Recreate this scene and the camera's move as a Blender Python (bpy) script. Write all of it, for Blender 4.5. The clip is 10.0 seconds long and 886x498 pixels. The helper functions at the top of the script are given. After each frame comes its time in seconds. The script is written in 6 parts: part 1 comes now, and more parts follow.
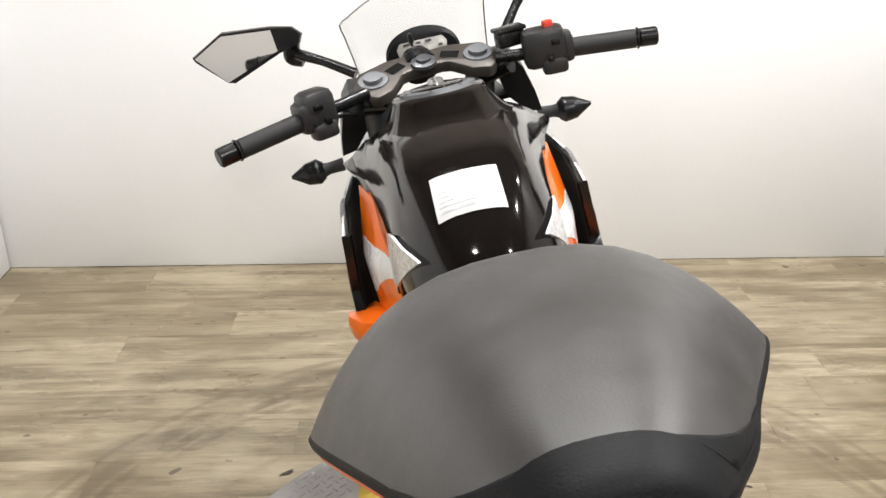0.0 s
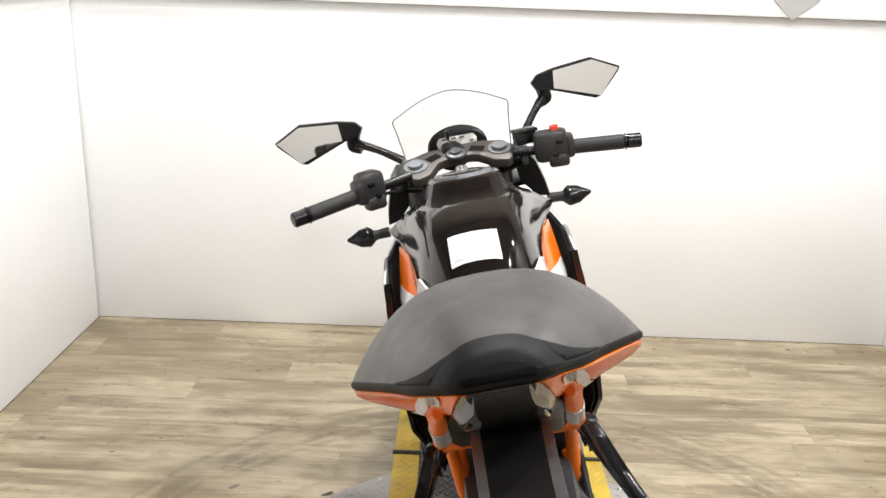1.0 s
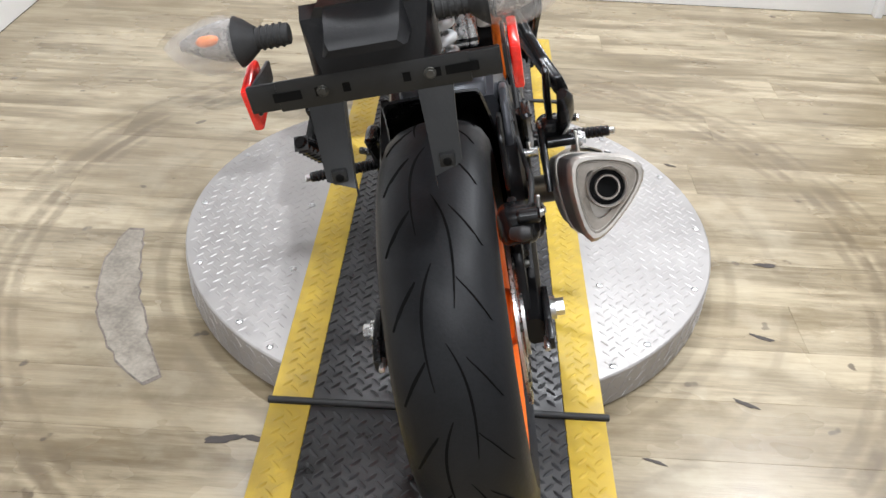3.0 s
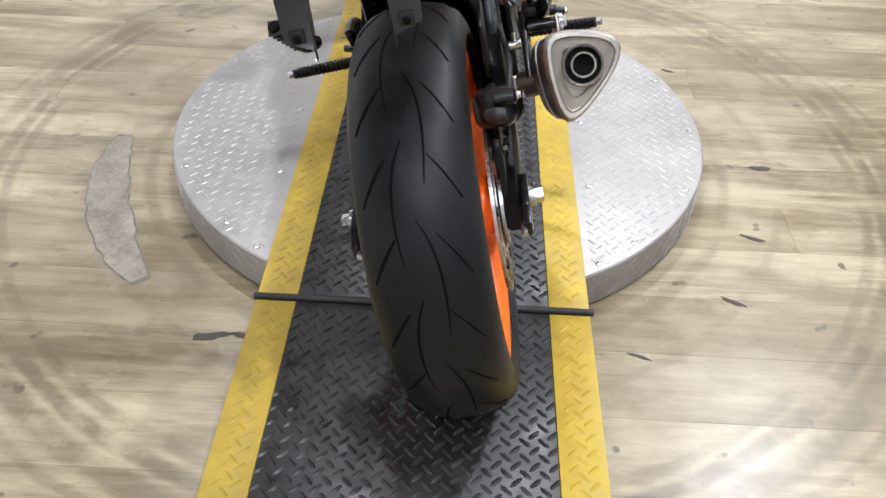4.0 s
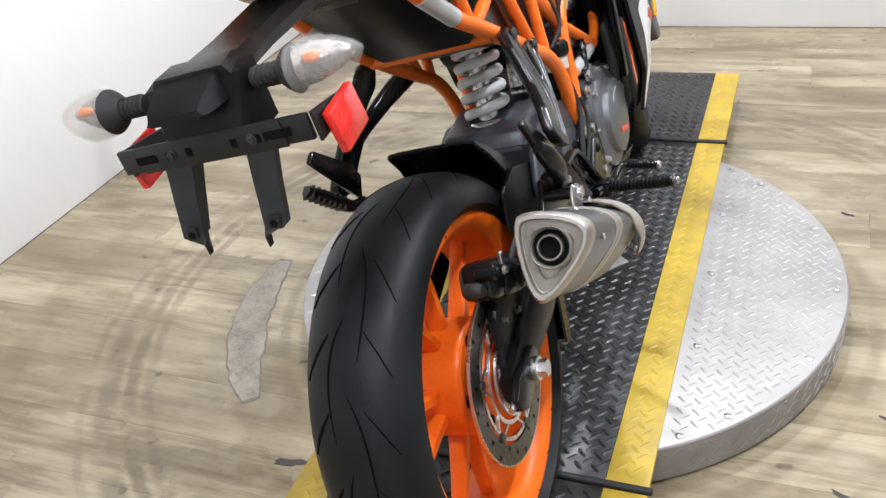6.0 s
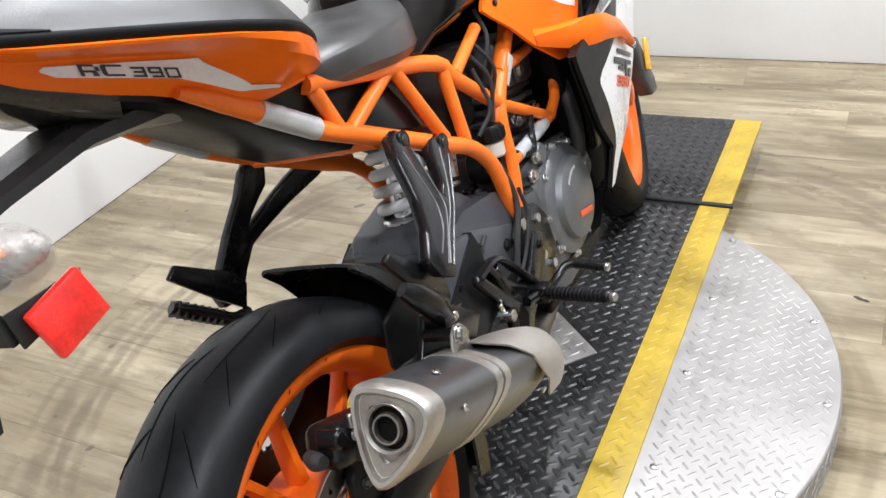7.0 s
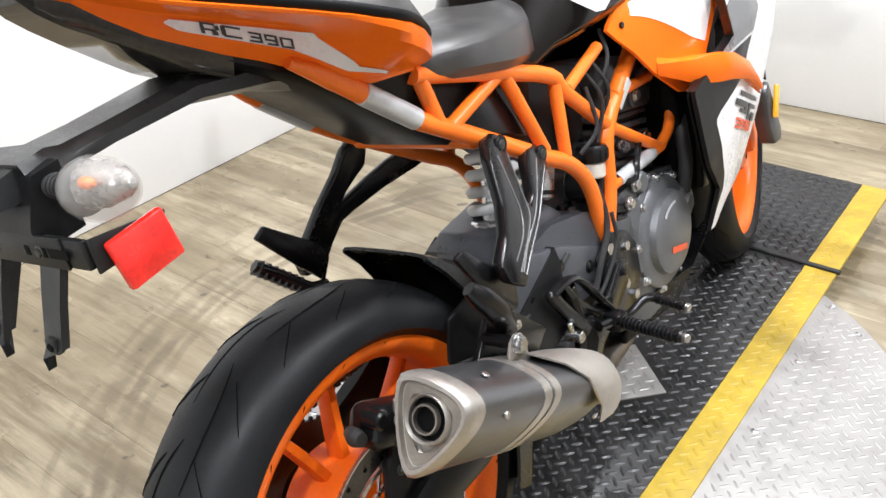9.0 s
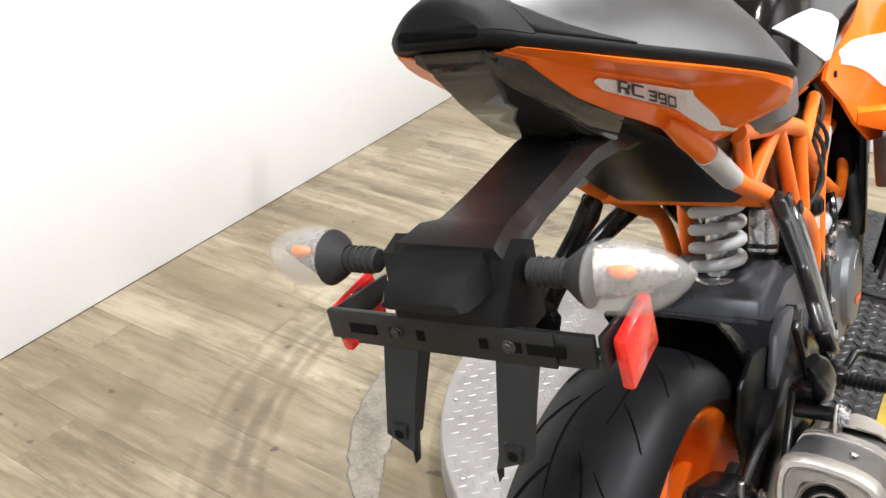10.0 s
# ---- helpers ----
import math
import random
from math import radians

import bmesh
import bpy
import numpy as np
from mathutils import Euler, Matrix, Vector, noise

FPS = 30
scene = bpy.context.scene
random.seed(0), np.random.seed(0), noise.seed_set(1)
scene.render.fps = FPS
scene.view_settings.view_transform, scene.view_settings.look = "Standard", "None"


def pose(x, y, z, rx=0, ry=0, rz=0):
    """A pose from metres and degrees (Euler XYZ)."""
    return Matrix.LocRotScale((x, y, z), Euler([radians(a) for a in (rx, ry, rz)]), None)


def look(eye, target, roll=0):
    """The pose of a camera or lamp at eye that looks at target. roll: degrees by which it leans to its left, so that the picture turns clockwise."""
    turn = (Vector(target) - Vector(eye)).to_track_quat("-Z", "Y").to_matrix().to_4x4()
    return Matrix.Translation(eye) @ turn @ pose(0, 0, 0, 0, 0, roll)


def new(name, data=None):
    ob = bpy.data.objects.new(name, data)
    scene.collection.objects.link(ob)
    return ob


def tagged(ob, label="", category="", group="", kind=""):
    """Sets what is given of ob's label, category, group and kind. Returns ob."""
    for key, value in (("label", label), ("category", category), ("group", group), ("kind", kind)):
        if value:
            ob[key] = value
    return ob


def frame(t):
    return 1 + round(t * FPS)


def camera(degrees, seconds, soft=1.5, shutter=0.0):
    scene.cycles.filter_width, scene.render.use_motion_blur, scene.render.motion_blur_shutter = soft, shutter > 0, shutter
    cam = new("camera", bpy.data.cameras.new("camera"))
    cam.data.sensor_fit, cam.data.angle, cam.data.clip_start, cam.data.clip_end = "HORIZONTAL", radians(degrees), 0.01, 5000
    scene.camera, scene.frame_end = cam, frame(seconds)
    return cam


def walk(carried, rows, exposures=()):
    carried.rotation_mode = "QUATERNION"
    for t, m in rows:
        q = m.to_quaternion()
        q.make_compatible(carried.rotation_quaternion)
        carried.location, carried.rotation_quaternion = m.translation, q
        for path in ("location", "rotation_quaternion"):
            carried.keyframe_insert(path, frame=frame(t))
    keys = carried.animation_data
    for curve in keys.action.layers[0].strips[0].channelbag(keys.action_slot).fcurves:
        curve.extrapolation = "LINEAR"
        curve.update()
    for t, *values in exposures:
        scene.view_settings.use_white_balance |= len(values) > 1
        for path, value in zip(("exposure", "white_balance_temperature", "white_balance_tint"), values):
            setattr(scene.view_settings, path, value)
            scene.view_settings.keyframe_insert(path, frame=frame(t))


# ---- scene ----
cam = camera(53.9, 10.0)
PATH = [
    (0, (-0.203, -0.553, 1.314), (-0.098, 1.277, 0.514), 0.6),
    (0.5, (-0.188, -0.826, 1.378), (-0.128, 1.044, 0.67), 2.4),
    (1, (-0.161, -0.946, 1.396), (-0.173, 0.958, 0.784), 2.0),
    (1.5, (-0.084, -1.039, 1.371), (-0.178, 0.824, 0.649), 2.7),
    (2, (-0.042, -1.075, 1.308), (-0.19, 0.722, 0.441), 0.9),
    (2.5, (-0.01, -1.07, 1.253), (-0.097, 0.648, 0.234), 1.3),
    (3, (0.009, -1.067, 1.206), (-0.011, 0.553, 0.033), 2.7),
    (3.2, (0.012, -1.075, 1.188), (0.004, 0.52, -0.019), 2.8),
    (4.3, (0.065, -1.097, 1.152), (-0.011, 0.415, -0.154), 0.5),
    (4.5, (0.059, -1.09, 1.169), (-0.035, 0.458, -0.094), -2.4),
    (5, (0.087, -1.084, 1.199), (-0.05, 0.485, -0.034), -9.4),
    (5.2, (0.151, -1.064, 1.209), (-0.168, 0.537, 0.053), -11.2),
    (6.3, (0.509, -0.872, 1.219), (-0.25, 0.627, 0.134), -6.7),
    (6.5, (0.531, -0.788, 1.232), (-0.23, 0.71, 0.147), -5.2),
    (7, (0.589, -0.63, 1.242), (-0.271, 0.809, 0.153), -9.7),
    (7.5, (0.677, -0.526, 1.242), (-0.365, 0.787, 0.151), -9.7),
    (8, (0.705, -0.508, 1.237), (-0.435, 0.722, 0.147), -10.0),
    (8.5, (0.7, -0.532, 1.23), (-0.501, 0.652, 0.154), -8.5),
    (9, (0.627, -0.623, 1.241), (-0.443, 0.697, 0.187), -3.6),
    (9.5, (0.434, -0.765, 1.268), (-0.468, 0.713, 0.266), -4.4),
    (10, (0.213, -0.797, 1.252), (-0.72, 0.658, 0.246), -1.0),
]
walk(cam, [(t, look(eye, target, roll)) for t, eye, target, roll in PATH],
     exposures=[(0.0, -0.12, 6500, 10), (0.6, 0.0, 6480, 10), (1.5, 0.06, 6420, 10), (2.5, 0.22, 6150, 10), (3.2, 0.17, 6000, 10), (4.5, 0.1, 5950, 10), (5.2, 0.05, 5950, 10), (6.5, 0.11, 6000, 10), (7.5, 0.18, 6050, 10), (8.5, 0.3, 6050, 10), (10.0, 0.3, 6250, 10)])


# world and lights
world = bpy.data.worlds.new("world")
scene.world = world
world.use_nodes = True
world.node_tree.nodes["Background"].inputs[0].default_value = (1.0, 0.99, 0.98, 1)
world.node_tree.nodes["Background"].inputs[1].default_value = 0.12
scene.view_settings.exposure = 0.0

CEIL = 2.9
LAMPS = [(-0.75, -0.9, 13.0), (-0.75, 0.55, 16.0), (-0.75, 1.75, 18.0), (0.75, -0.9, 32.0), (1.2, 0.55, 34.0), (1.7, 1.85, 46.0), (0.0, -2.2, 40.0), (0.05, 1.15, 40.0)]
for lx, ly, watts in LAMPS:
    ld = bpy.data.lights.new("ceiling_lamp_light", "AREA")
    ld.shape, ld.size, ld.energy, ld.color = "DISK", 0.09, watts, (1.0, 0.99, 0.975)
    new("ceiling_lamp_light", ld).matrix_world = pose(lx, ly, CEIL - 0.05)


# ---------- materials ----------
def shader(name):
    m = bpy.data.materials.new(name)
    m.use_nodes = True
    nt = m.node_tree
    return m, nt, nt.nodes["Principled BSDF"]


def node(nt, kind, **values):
    n = nt.nodes.new(kind)
    for k, v in values.items():
        n.inputs[k.replace("_", " ")].default_value = v
    return n


def mixer(nt, fac, a, b):
    n = nt.nodes.new("ShaderNodeMix")
    n.data_type = "RGBA"
    for i, v in ((0, fac), (6, a), (7, b)):
        if isinstance(v, bpy.types.NodeSocket):
            nt.links.new(v, n.inputs[i])
        else:
            n.inputs[i].default_value = v
    return n.outputs[2]


def calc(nt, op, a, b=0.0):
    n = nt.nodes.new("ShaderNodeMath")
    n.operation = op
    for i, v in ((0, a), (1, b)):
        if isinstance(v, bpy.types.NodeSocket):
            nt.links.new(v, n.inputs[i])
        else:
            n.inputs[i].default_value = v
    return n.outputs[0]


def ramp(nt, value, lo, hi, a=0.0, b=1.0):
    n = nt.nodes.new("ShaderNodeMapRange")
    n.interpolation_type = "SMOOTHSTEP"
    nt.links.new(value, n.inputs[0])
    for i, v in zip((1, 2, 3, 4), (lo, hi, a, b)):
        n.inputs[i].default_value = v
    return n.outputs[0]


def grain(nt, coord, scale, detail=4.0, rough=0.6, stretch=None):
    n = node(nt, "ShaderNodeTexNoise", Scale=scale, Detail=detail, Roughness=rough)
    if stretch:
        mp = nt.nodes.new("ShaderNodeMapping")
        mp.inputs["Scale"].default_value = stretch
        nt.links.new(coord, mp.inputs[0])
        coord = mp.outputs[0]
    nt.links.new(coord, n.inputs["Vector"])
    return n.outputs[0]


def surface(name, rgb, rough=0.5, metal=0.0, vary=0.25, scale=9.0, fine=180.0, bump=0.15, dist=0.0006, coat=0.0, spread=0.12, stretch=None, spec=0.5):
    """A painted, moulded or metal surface with mottling at two scales and fine relief."""
    m, nt, p = shader(name)
    coord = nt.nodes.new("ShaderNodeTexCoord").outputs["Object"]
    big, small = grain(nt, coord, scale, stretch=stretch), grain(nt, coord, fine, 3.0, stretch=stretch)
    both = calc(nt, "ADD", calc(nt, "MULTIPLY", big, 0.65), calc(nt, "MULTIPLY", small, 0.35))
    t = ramp(nt, both, 0.3, 0.7)
    dark = (*[c * (1 - vary) for c in rgb], 1)
    light = (*[min(1.0, c * (1 + vary * 0.5)) for c in rgb], 1)
    nt.links.new(mixer(nt, t, dark, light), p.inputs["Base Color"])
    nt.links.new(ramp(nt, both, 0.25, 0.75, max(0.03, rough - spread), min(1.0, rough + spread)), p.inputs["Roughness"])
    p.inputs["Metallic"].default_value = metal
    p.inputs["Coat Weight"].default_value = coat
    p.inputs["Specular IOR Level"].default_value = spec
    p.inputs["Coat Roughness"].default_value = 0.04
    if bump:
        b = node(nt, "ShaderNodeBump", Strength=bump, Distance=dist)
        nt.links.new(small, b.inputs["Height"])
        nt.links.new(b.outputs[0], p.inputs["Normal"])
    return m


ORANGE = surface("orange_paint", (0.95, 0.175, 0.01), 0.2, vary=0.06, coat=0.0, bump=0.0, spread=0.04, spec=0.2)
FRAME_ORANGE = surface("orange_powder_coat", (0.96, 0.19, 0.012), 0.36, vary=0.12, bump=0.08, spread=0.08)
WHEEL_ORANGE = surface("orange_wheel_paint", (0.95, 0.165, 0.008), 0.34, vary=0.12, bump=0.05, spread=0.08, spec=0.3)
BLACK = surface("black_plastic", (0.008, 0.008, 0.0085), 0.38, vary=0.3, fine=420.0, bump=0.3, spec=0.22)
ARM_BLACK = surface("worn_black_plastic", (0.009, 0.0085, 0.0085), 0.34, vary=0.5, scale=9.0, fine=300.0, bump=0.25, spec=0.4)
BRACKET = surface("black_powder_coated_steel", (0.012, 0.0122, 0.0122), 0.42, vary=0.3, fine=420.0, bump=0.25, spec=0.4)
SATIN = surface("black_satin_metal", (0.0065, 0.0065, 0.007), 0.25, vary=0.3, bump=0.03, spread=0.05, spec=0.36)
GLOSS = surface("black_gloss_paint", (0.007, 0.0055, 0.005), 0.09, vary=0.2, coat=0.0, spec=0.42, bump=0.0, spread=0.05)
SEAT = surface("grey_seat_vinyl", (0.04, 0.0375, 0.0365), 0.38, vary=0.2, scale=14.0, fine=700.0, bump=0.35, dist=0.0005, spec=0.75)
SEAT_EDGE = surface("black_seat_vinyl", (0.0045, 0.0045, 0.005), 0.55, vary=0.2, fine=600.0, bump=0.4, spec=0.18)
RUBBER = surface("tyre_rubber", (0.009, 0.0095, 0.0108), 0.46, vary=0.5, scale=6.0, fine=260.0, bump=0.35, spec=0.22)
# darker than the tyre: paints the shade that real tread cuts would hold
GROOVE = surface("groove_shade", (0.003, 0.003, 0.003), 0.8, vary=0.1, spec=0.08)
GRIP = surface("grip_rubber", (0.024, 0.0235, 0.0235), 0.6, vary=0.25, fine=500.0, bump=0.6, spec=0.35)
WHITE = surface("white_paint", (0.8, 0.8, 0.81), 0.28, vary=0.04, coat=0.3, bump=0.0)
SPRING = surface("white_spring_paint", (0.74, 0.75, 0.76), 0.35, vary=0.1, bump=0.1)
SILVER = surface("silver_label", (0.6, 0.61, 0.63), 0.35, 0.3, vary=0.15, fine=300.0)
PAPER = surface("paper_label", (0.54, 0.54, 0.535), 0.6, vary=0.05)
DECAL = surface("dark_decal", (0.03, 0.03, 0.032), 0.4, vary=0.1)
GREY_DECAL = surface("grey_decal", (0.16, 0.16, 0.165), 0.35, vary=0.1)
RED_DECAL = surface("orange_red_decal", (0.75, 0.1, 0.03), 0.4, vary=0.1)
CAN = surface("brushed_dark_steel", (0.17, 0.17, 0.175), 0.4, 0.9, vary=0.2, fine=220.0, bump=0.2, stretch=(1.0, 0.12, 1.0))
STEEL = surface("warm_stainless_steel", (0.5, 0.47, 0.43), 0.46, 0.9, vary=0.2, fine=160.0, bump=0.12)
BOLT = surface("zinc_bolt", (0.62, 0.62, 0.62), 0.3, 1.0, vary=0.25)
CAST = surface("grey_cast_aluminium", (0.17, 0.175, 0.185), 0.4, 0.5, vary=0.3, fine=320.0, bump=0.35)
CASE = surface("dark_engine_paint", (0.11, 0.113, 0.12), 0.36, 0.5, vary=0.35, fine=260.0, bump=0.3)
ARM = surface("gunmetal_swingarm_paint", (0.088, 0.092, 0.104), 0.36, 0.4, vary=0.2, fine=260.0, bump=0.2)
HOT = surface("heat_tinted_pipe", (0.28, 0.25, 0.22), 0.4, 0.9, vary=0.4)
CHAIN = surface("dark_chain_steel", (0.09, 0.088, 0.08), 0.45, 0.8, vary=0.4)
RED = surface("red_switch", (0.75, 0.06, 0.03), 0.4, vary=0.1)
CAP = surface("reservoir_plastic", (0.6, 0.58, 0.52), 0.4, vary=0.1)
# near-black that paints the shade in holes and slots; also black inner parts
DARK = surface("shade_black", (0.003, 0.003, 0.003), 0.7, vary=0.1, bump=0.0, spec=0.1)
WALL = surface("white_wall_paint", (0.85, 0.85, 0.85), 0.55, vary=0.03, scale=1.6, fine=90.0, bump=0.12, dist=0.0008)
TRIM = surface("white_trim_paint", (0.8, 0.8, 0.8), 0.4, vary=0.04, scale=3.0)
YELLOW_ITEM = surface("yellow_tin", (0.75, 0.5, 0.05), 0.4, vary=0.2)
FAR_WALL = surface("dull_grey", (0.36, 0.355, 0.35), 0.6, vary=0.08, scale=1.6, fine=90.0, bump=0.12, dist=0.0008)
# dark brown stands for the unlit surroundings in the bike's reflections
DIM_WALL = surface("unlit_room_brown", (0.17, 0.145, 0.118), 0.7, vary=0.3, scale=1.6, fine=90.0, bump=0.12)
CEILING = surface("ceiling_board", (0.24, 0.225, 0.205), 0.8, vary=0.06, scale=2.0, bump=0.2)
HINGE = surface("black_hinge_rubber", (0.012, 0.012, 0.012), 0.6, vary=0.3)


def lens_plastic():
    """Clear moulded plastic: mostly see-through, with a bright sheen."""
    m, nt, p = shader("clear_lens")
    p.inputs["Base Color"].default_value = (0.6, 0.59, 0.57, 1)
    p.inputs["Roughness"].default_value = 0.1
    b = node(nt, "ShaderNodeBump", Strength=0.25, Distance=0.002)
    nt.links.new(grain(nt, nt.nodes.new("ShaderNodeTexCoord").outputs["Object"], 90.0, 2.0), b.inputs["Height"])
    nt.links.new(b.outputs[0], p.inputs["Normal"])
    t = nt.nodes.new("ShaderNodeBsdfTransparent")
    t.inputs[0].default_value = (0.96, 0.95, 0.94, 1)
    x = nt.nodes.new("ShaderNodeMixShader")
    x.inputs[0].default_value = 0.13
    nt.links.new(t.outputs[0], x.inputs[1])
    nt.links.new(p.outputs[0], x.inputs[2])
    nt.links.new(x.outputs[0], nt.nodes["Material Output"].inputs[0])
    return m


LENS = lens_plastic()
AMBER = surface("amber_bulb", (0.8, 0.2, 0.02), 0.3, vary=0.1)
REFLECTOR = surface("red_reflector", (0.82, 0.022, 0.014), 0.2, vary=0.3, scale=40.0, fine=260.0, bump=0.5, coat=0.6)
SMOKE = surface("smoked_lens", (0.035, 0.034, 0.031), 0.1, vary=0.4, coat=0.0, spec=0.5, bump=0.0, spread=0.04)
MIRROR = surface("mirror_glass", (0.93, 0.92, 0.9), 0.03, 1.0, vary=0.01, bump=0.0, spread=0.01)


def screen_glass():
    m, nt, p = shader("clear_screen")
    t, g = nt.nodes.new("ShaderNodeBsdfTransparent"), nt.nodes.new("ShaderNodeBsdfGlossy")
    t.inputs[0].default_value = (0.96, 0.96, 0.96, 1)
    g.inputs["Roughness"].default_value = 0.05
    x = nt.nodes.new("ShaderNodeMixShader")
    x.inputs[0].default_value = 0.06
    nt.links.new(t.outputs[0], x.inputs[1])
    nt.links.new(g.outputs[0], x.inputs[2])
    nt.links.new(x.outputs[0], nt.nodes["Material Output"].inputs[0])
    return m


SCREEN = screen_glass()


def glow(name, rgb, strength):
    m, nt, p = shader(name)
    p.inputs["Base Color"].default_value = (*rgb, 1)
    p.inputs["Emission Color"].default_value = (*rgb, 1)
    p.inputs["Emission Strength"].default_value = strength
    return m


LAMP = glow("lamp_glass", (1.0, 0.95, 0.88), 9.0)
DISC_X, DISC_Y, DISC_R, TOP = 0.0, 0.613, 0.592, 0.085


def plate(name, rgb, rough, metal, dirt):
    """Rolled tread plate: dull metal with worn, dirty patches."""
    m, nt, p = shader(name)
    pos = nt.nodes.new("ShaderNodeNewGeometry").outputs["Position"]
    big, mid, fine = grain(nt, pos, 3.2), grain(nt, pos, 24.0, 6.0), grain(nt, pos, 320.0, 3.0)
    t = ramp(nt, calc(nt, "ADD", calc(nt, "MULTIPLY", big, 0.6), calc(nt, "MULTIPLY", mid, 0.4)), 0.36, 0.62)
    nt.links.new(mixer(nt, t, (*[c * dirt for c in rgb], 1), (*rgb, 1)), p.inputs["Base Color"])
    nt.links.new(ramp(nt, mid, 0.3, 0.7, rough - 0.1, rough + 0.14), p.inputs["Roughness"])
    p.inputs["Metallic"].default_value = metal
    b = node(nt, "ShaderNodeBump", Strength=0.2, Distance=0.0006)
    nt.links.new(fine, b.inputs["Height"])
    nt.links.new(b.outputs[0], p.inputs["Normal"])
    return m


# lug black set slightly lighter than DECK to paint in glints on top
LUG = plate("lightened_black_lug", (0.047, 0.047, 0.049), 0.36, 0.5, 0.6)
ALU = plate("aluminium_tread_plate", (0.4, 0.382, 0.368), 0.5, 0.5, 0.8)
DECK = plate("black_tread_plate", (0.042, 0.0405, 0.04), 0.36, 0.5, 0.6)
YELLOW = plate("yellow_deck_paint", (0.52, 0.36, 0.035), 0.5, 0.0, 0.66)


def vinyl():
    """Oak-look vinyl plank: long streaks, knots, ring-shaped tyre scuffs round the turntable and worn patches."""
    m, nt, p = shader("oak_vinyl_plank")
    pos = nt.nodes.new("ShaderNodeNewGeometry").outputs["Position"]
    rnd = nt.nodes.new("ShaderNodeObjectInfo").outputs["Random"]
    sh = nt.nodes.new("ShaderNodeCombineXYZ")
    nt.links.new(calc(nt, "MULTIPLY", rnd, 37.0), sh.inputs[0])
    nt.links.new(calc(nt, "MULTIPLY", rnd, 11.0), sh.inputs[2])
    add = nt.nodes.new("ShaderNodeVectorMath")
    nt.links.new(pos, add.inputs[0])
    nt.links.new(sh.outputs[0], add.inputs[1])
    v = add.outputs[0]
    broad = grain(nt, v, 1.0, 5.0, 0.62, (1.4, 9.0, 1.0))
    streak = grain(nt, v, 1.0, 6.0, 0.7, (4.5, 60.0, 1.0))
    fibre = grain(nt, v, 1.0, 3.0, 0.6, (22.0, 320.0, 1.0))
    tone = calc(nt, "ADD", calc(nt, "MULTIPLY", broad, 0.62), calc(nt, "MULTIPLY", streak, 0.38))
    col = mixer(nt, ramp(nt, tone, 0.34, 0.66), (0.13, 0.099, 0.057, 1), (0.41, 0.345, 0.235, 1))
    patch = grain(nt, pos, 1.0, 4.0, 0.6, (1.7, 3.2, 1.0))
    col = mixer(nt, ramp(nt, patch, 0.5, 0.68, 0.0, 0.55), col, (0.165, 0.13, 0.073, 1))
    col = mixer(nt, ramp(nt, patch, 0.3, 0.46, 0.4, 0.0), col, (0.44, 0.38, 0.265, 1))
    col = mixer(nt, ramp(nt, fibre, 0.5, 0.8, 0.0, 0.2), col, (0.15, 0.11, 0.065, 1))
    col = mixer(nt, ramp(nt, rnd, 0.35, 1.0, 0.0, 0.5), col, (0.17, 0.13, 0.075, 1))
    blotch = grain(nt, v, 1.0, 6.0, 0.66, (3.2, 8.5, 1.0))
    col = mixer(nt, ramp(nt, blotch, 0.53, 0.66, 0.0, 0.55), col, (0.165, 0.125, 0.07, 1))
    col = mixer(nt, ramp(nt, blotch, 0.33, 0.45, 0.4, 0.0), col, (0.4, 0.345, 0.235, 1))
    spots = grain(nt, pos, 17.0, 2.0, 0.5)
    col = mixer(nt, ramp(nt, spots, 0.705, 0.75, 0.0, 0.75), col, (0.06, 0.045, 0.035, 1))
    # distance from the turntable's middle
    sub = nt.nodes.new("ShaderNodeVectorMath")
    sub.operation = "SUBTRACT"
    nt.links.new(pos, sub.inputs[0])
    sub.inputs[1].default_value = (DISC_X, DISC_Y, 0.0)
    ln = nt.nodes.new("ShaderNodeVectorMath")
    ln.operation = "LENGTH"
    nt.links.new(sub.outputs[0], ln.inputs[0])
    wob = calc(nt, "ADD", ln.outputs["Value"], calc(nt, "MULTIPLY", grain(nt, pos, 5.0), 0.035))
    cloud = grain(nt, pos, 7.0, 5.0)
    for r, w, s in ((0.955, 0.018, 0.5), (0.995, 0.022, 0.75), (1.045, 0.035, 0.6), (1.1, 0.014, 0.4), (0.77, 0.014, 0.3), (0.655, 0.02, 0.4), (1.3, 0.05, 0.25)):
        off = calc(nt, "ABSOLUTE", calc(nt, "SUBTRACT", wob, r + 0.017))
        ring = calc(nt, "MULTIPLY", ramp(nt, off, w * 0.3, w, 1.0, 0.0), ramp(nt, cloud, 0.34, 0.6, 0.0, s))
        col = mixer(nt, ring, col, (0.11, 0.082, 0.05, 1))
    # scrubbed pale zone just outside the disc
    pale = calc(nt, "MULTIPLY", ramp(nt, wob, 0.62, 0.72), ramp(nt, wob, 0.8, 1.0, 1.0, 0.0))
    col = mixer(nt, calc(nt, "MULTIPLY", pale, ramp(nt, cloud, 0.42, 0.7, 0.0, 0.3)), col, (0.46, 0.41, 0.31, 1))
    nt.links.new(col, p.inputs["Base Color"])
    nt.links.new(ramp(nt, patch, 0.3, 0.7, 0.22, 0.36), p.inputs["Roughness"])
    b = node(nt, "ShaderNodeBump", Strength=0.25, Distance=0.0008)
    nt.links.new(calc(nt, "ADD", fibre, streak), b.inputs["Height"])
    nt.links.new(b.outputs[0], p.inputs["Normal"])
    return m


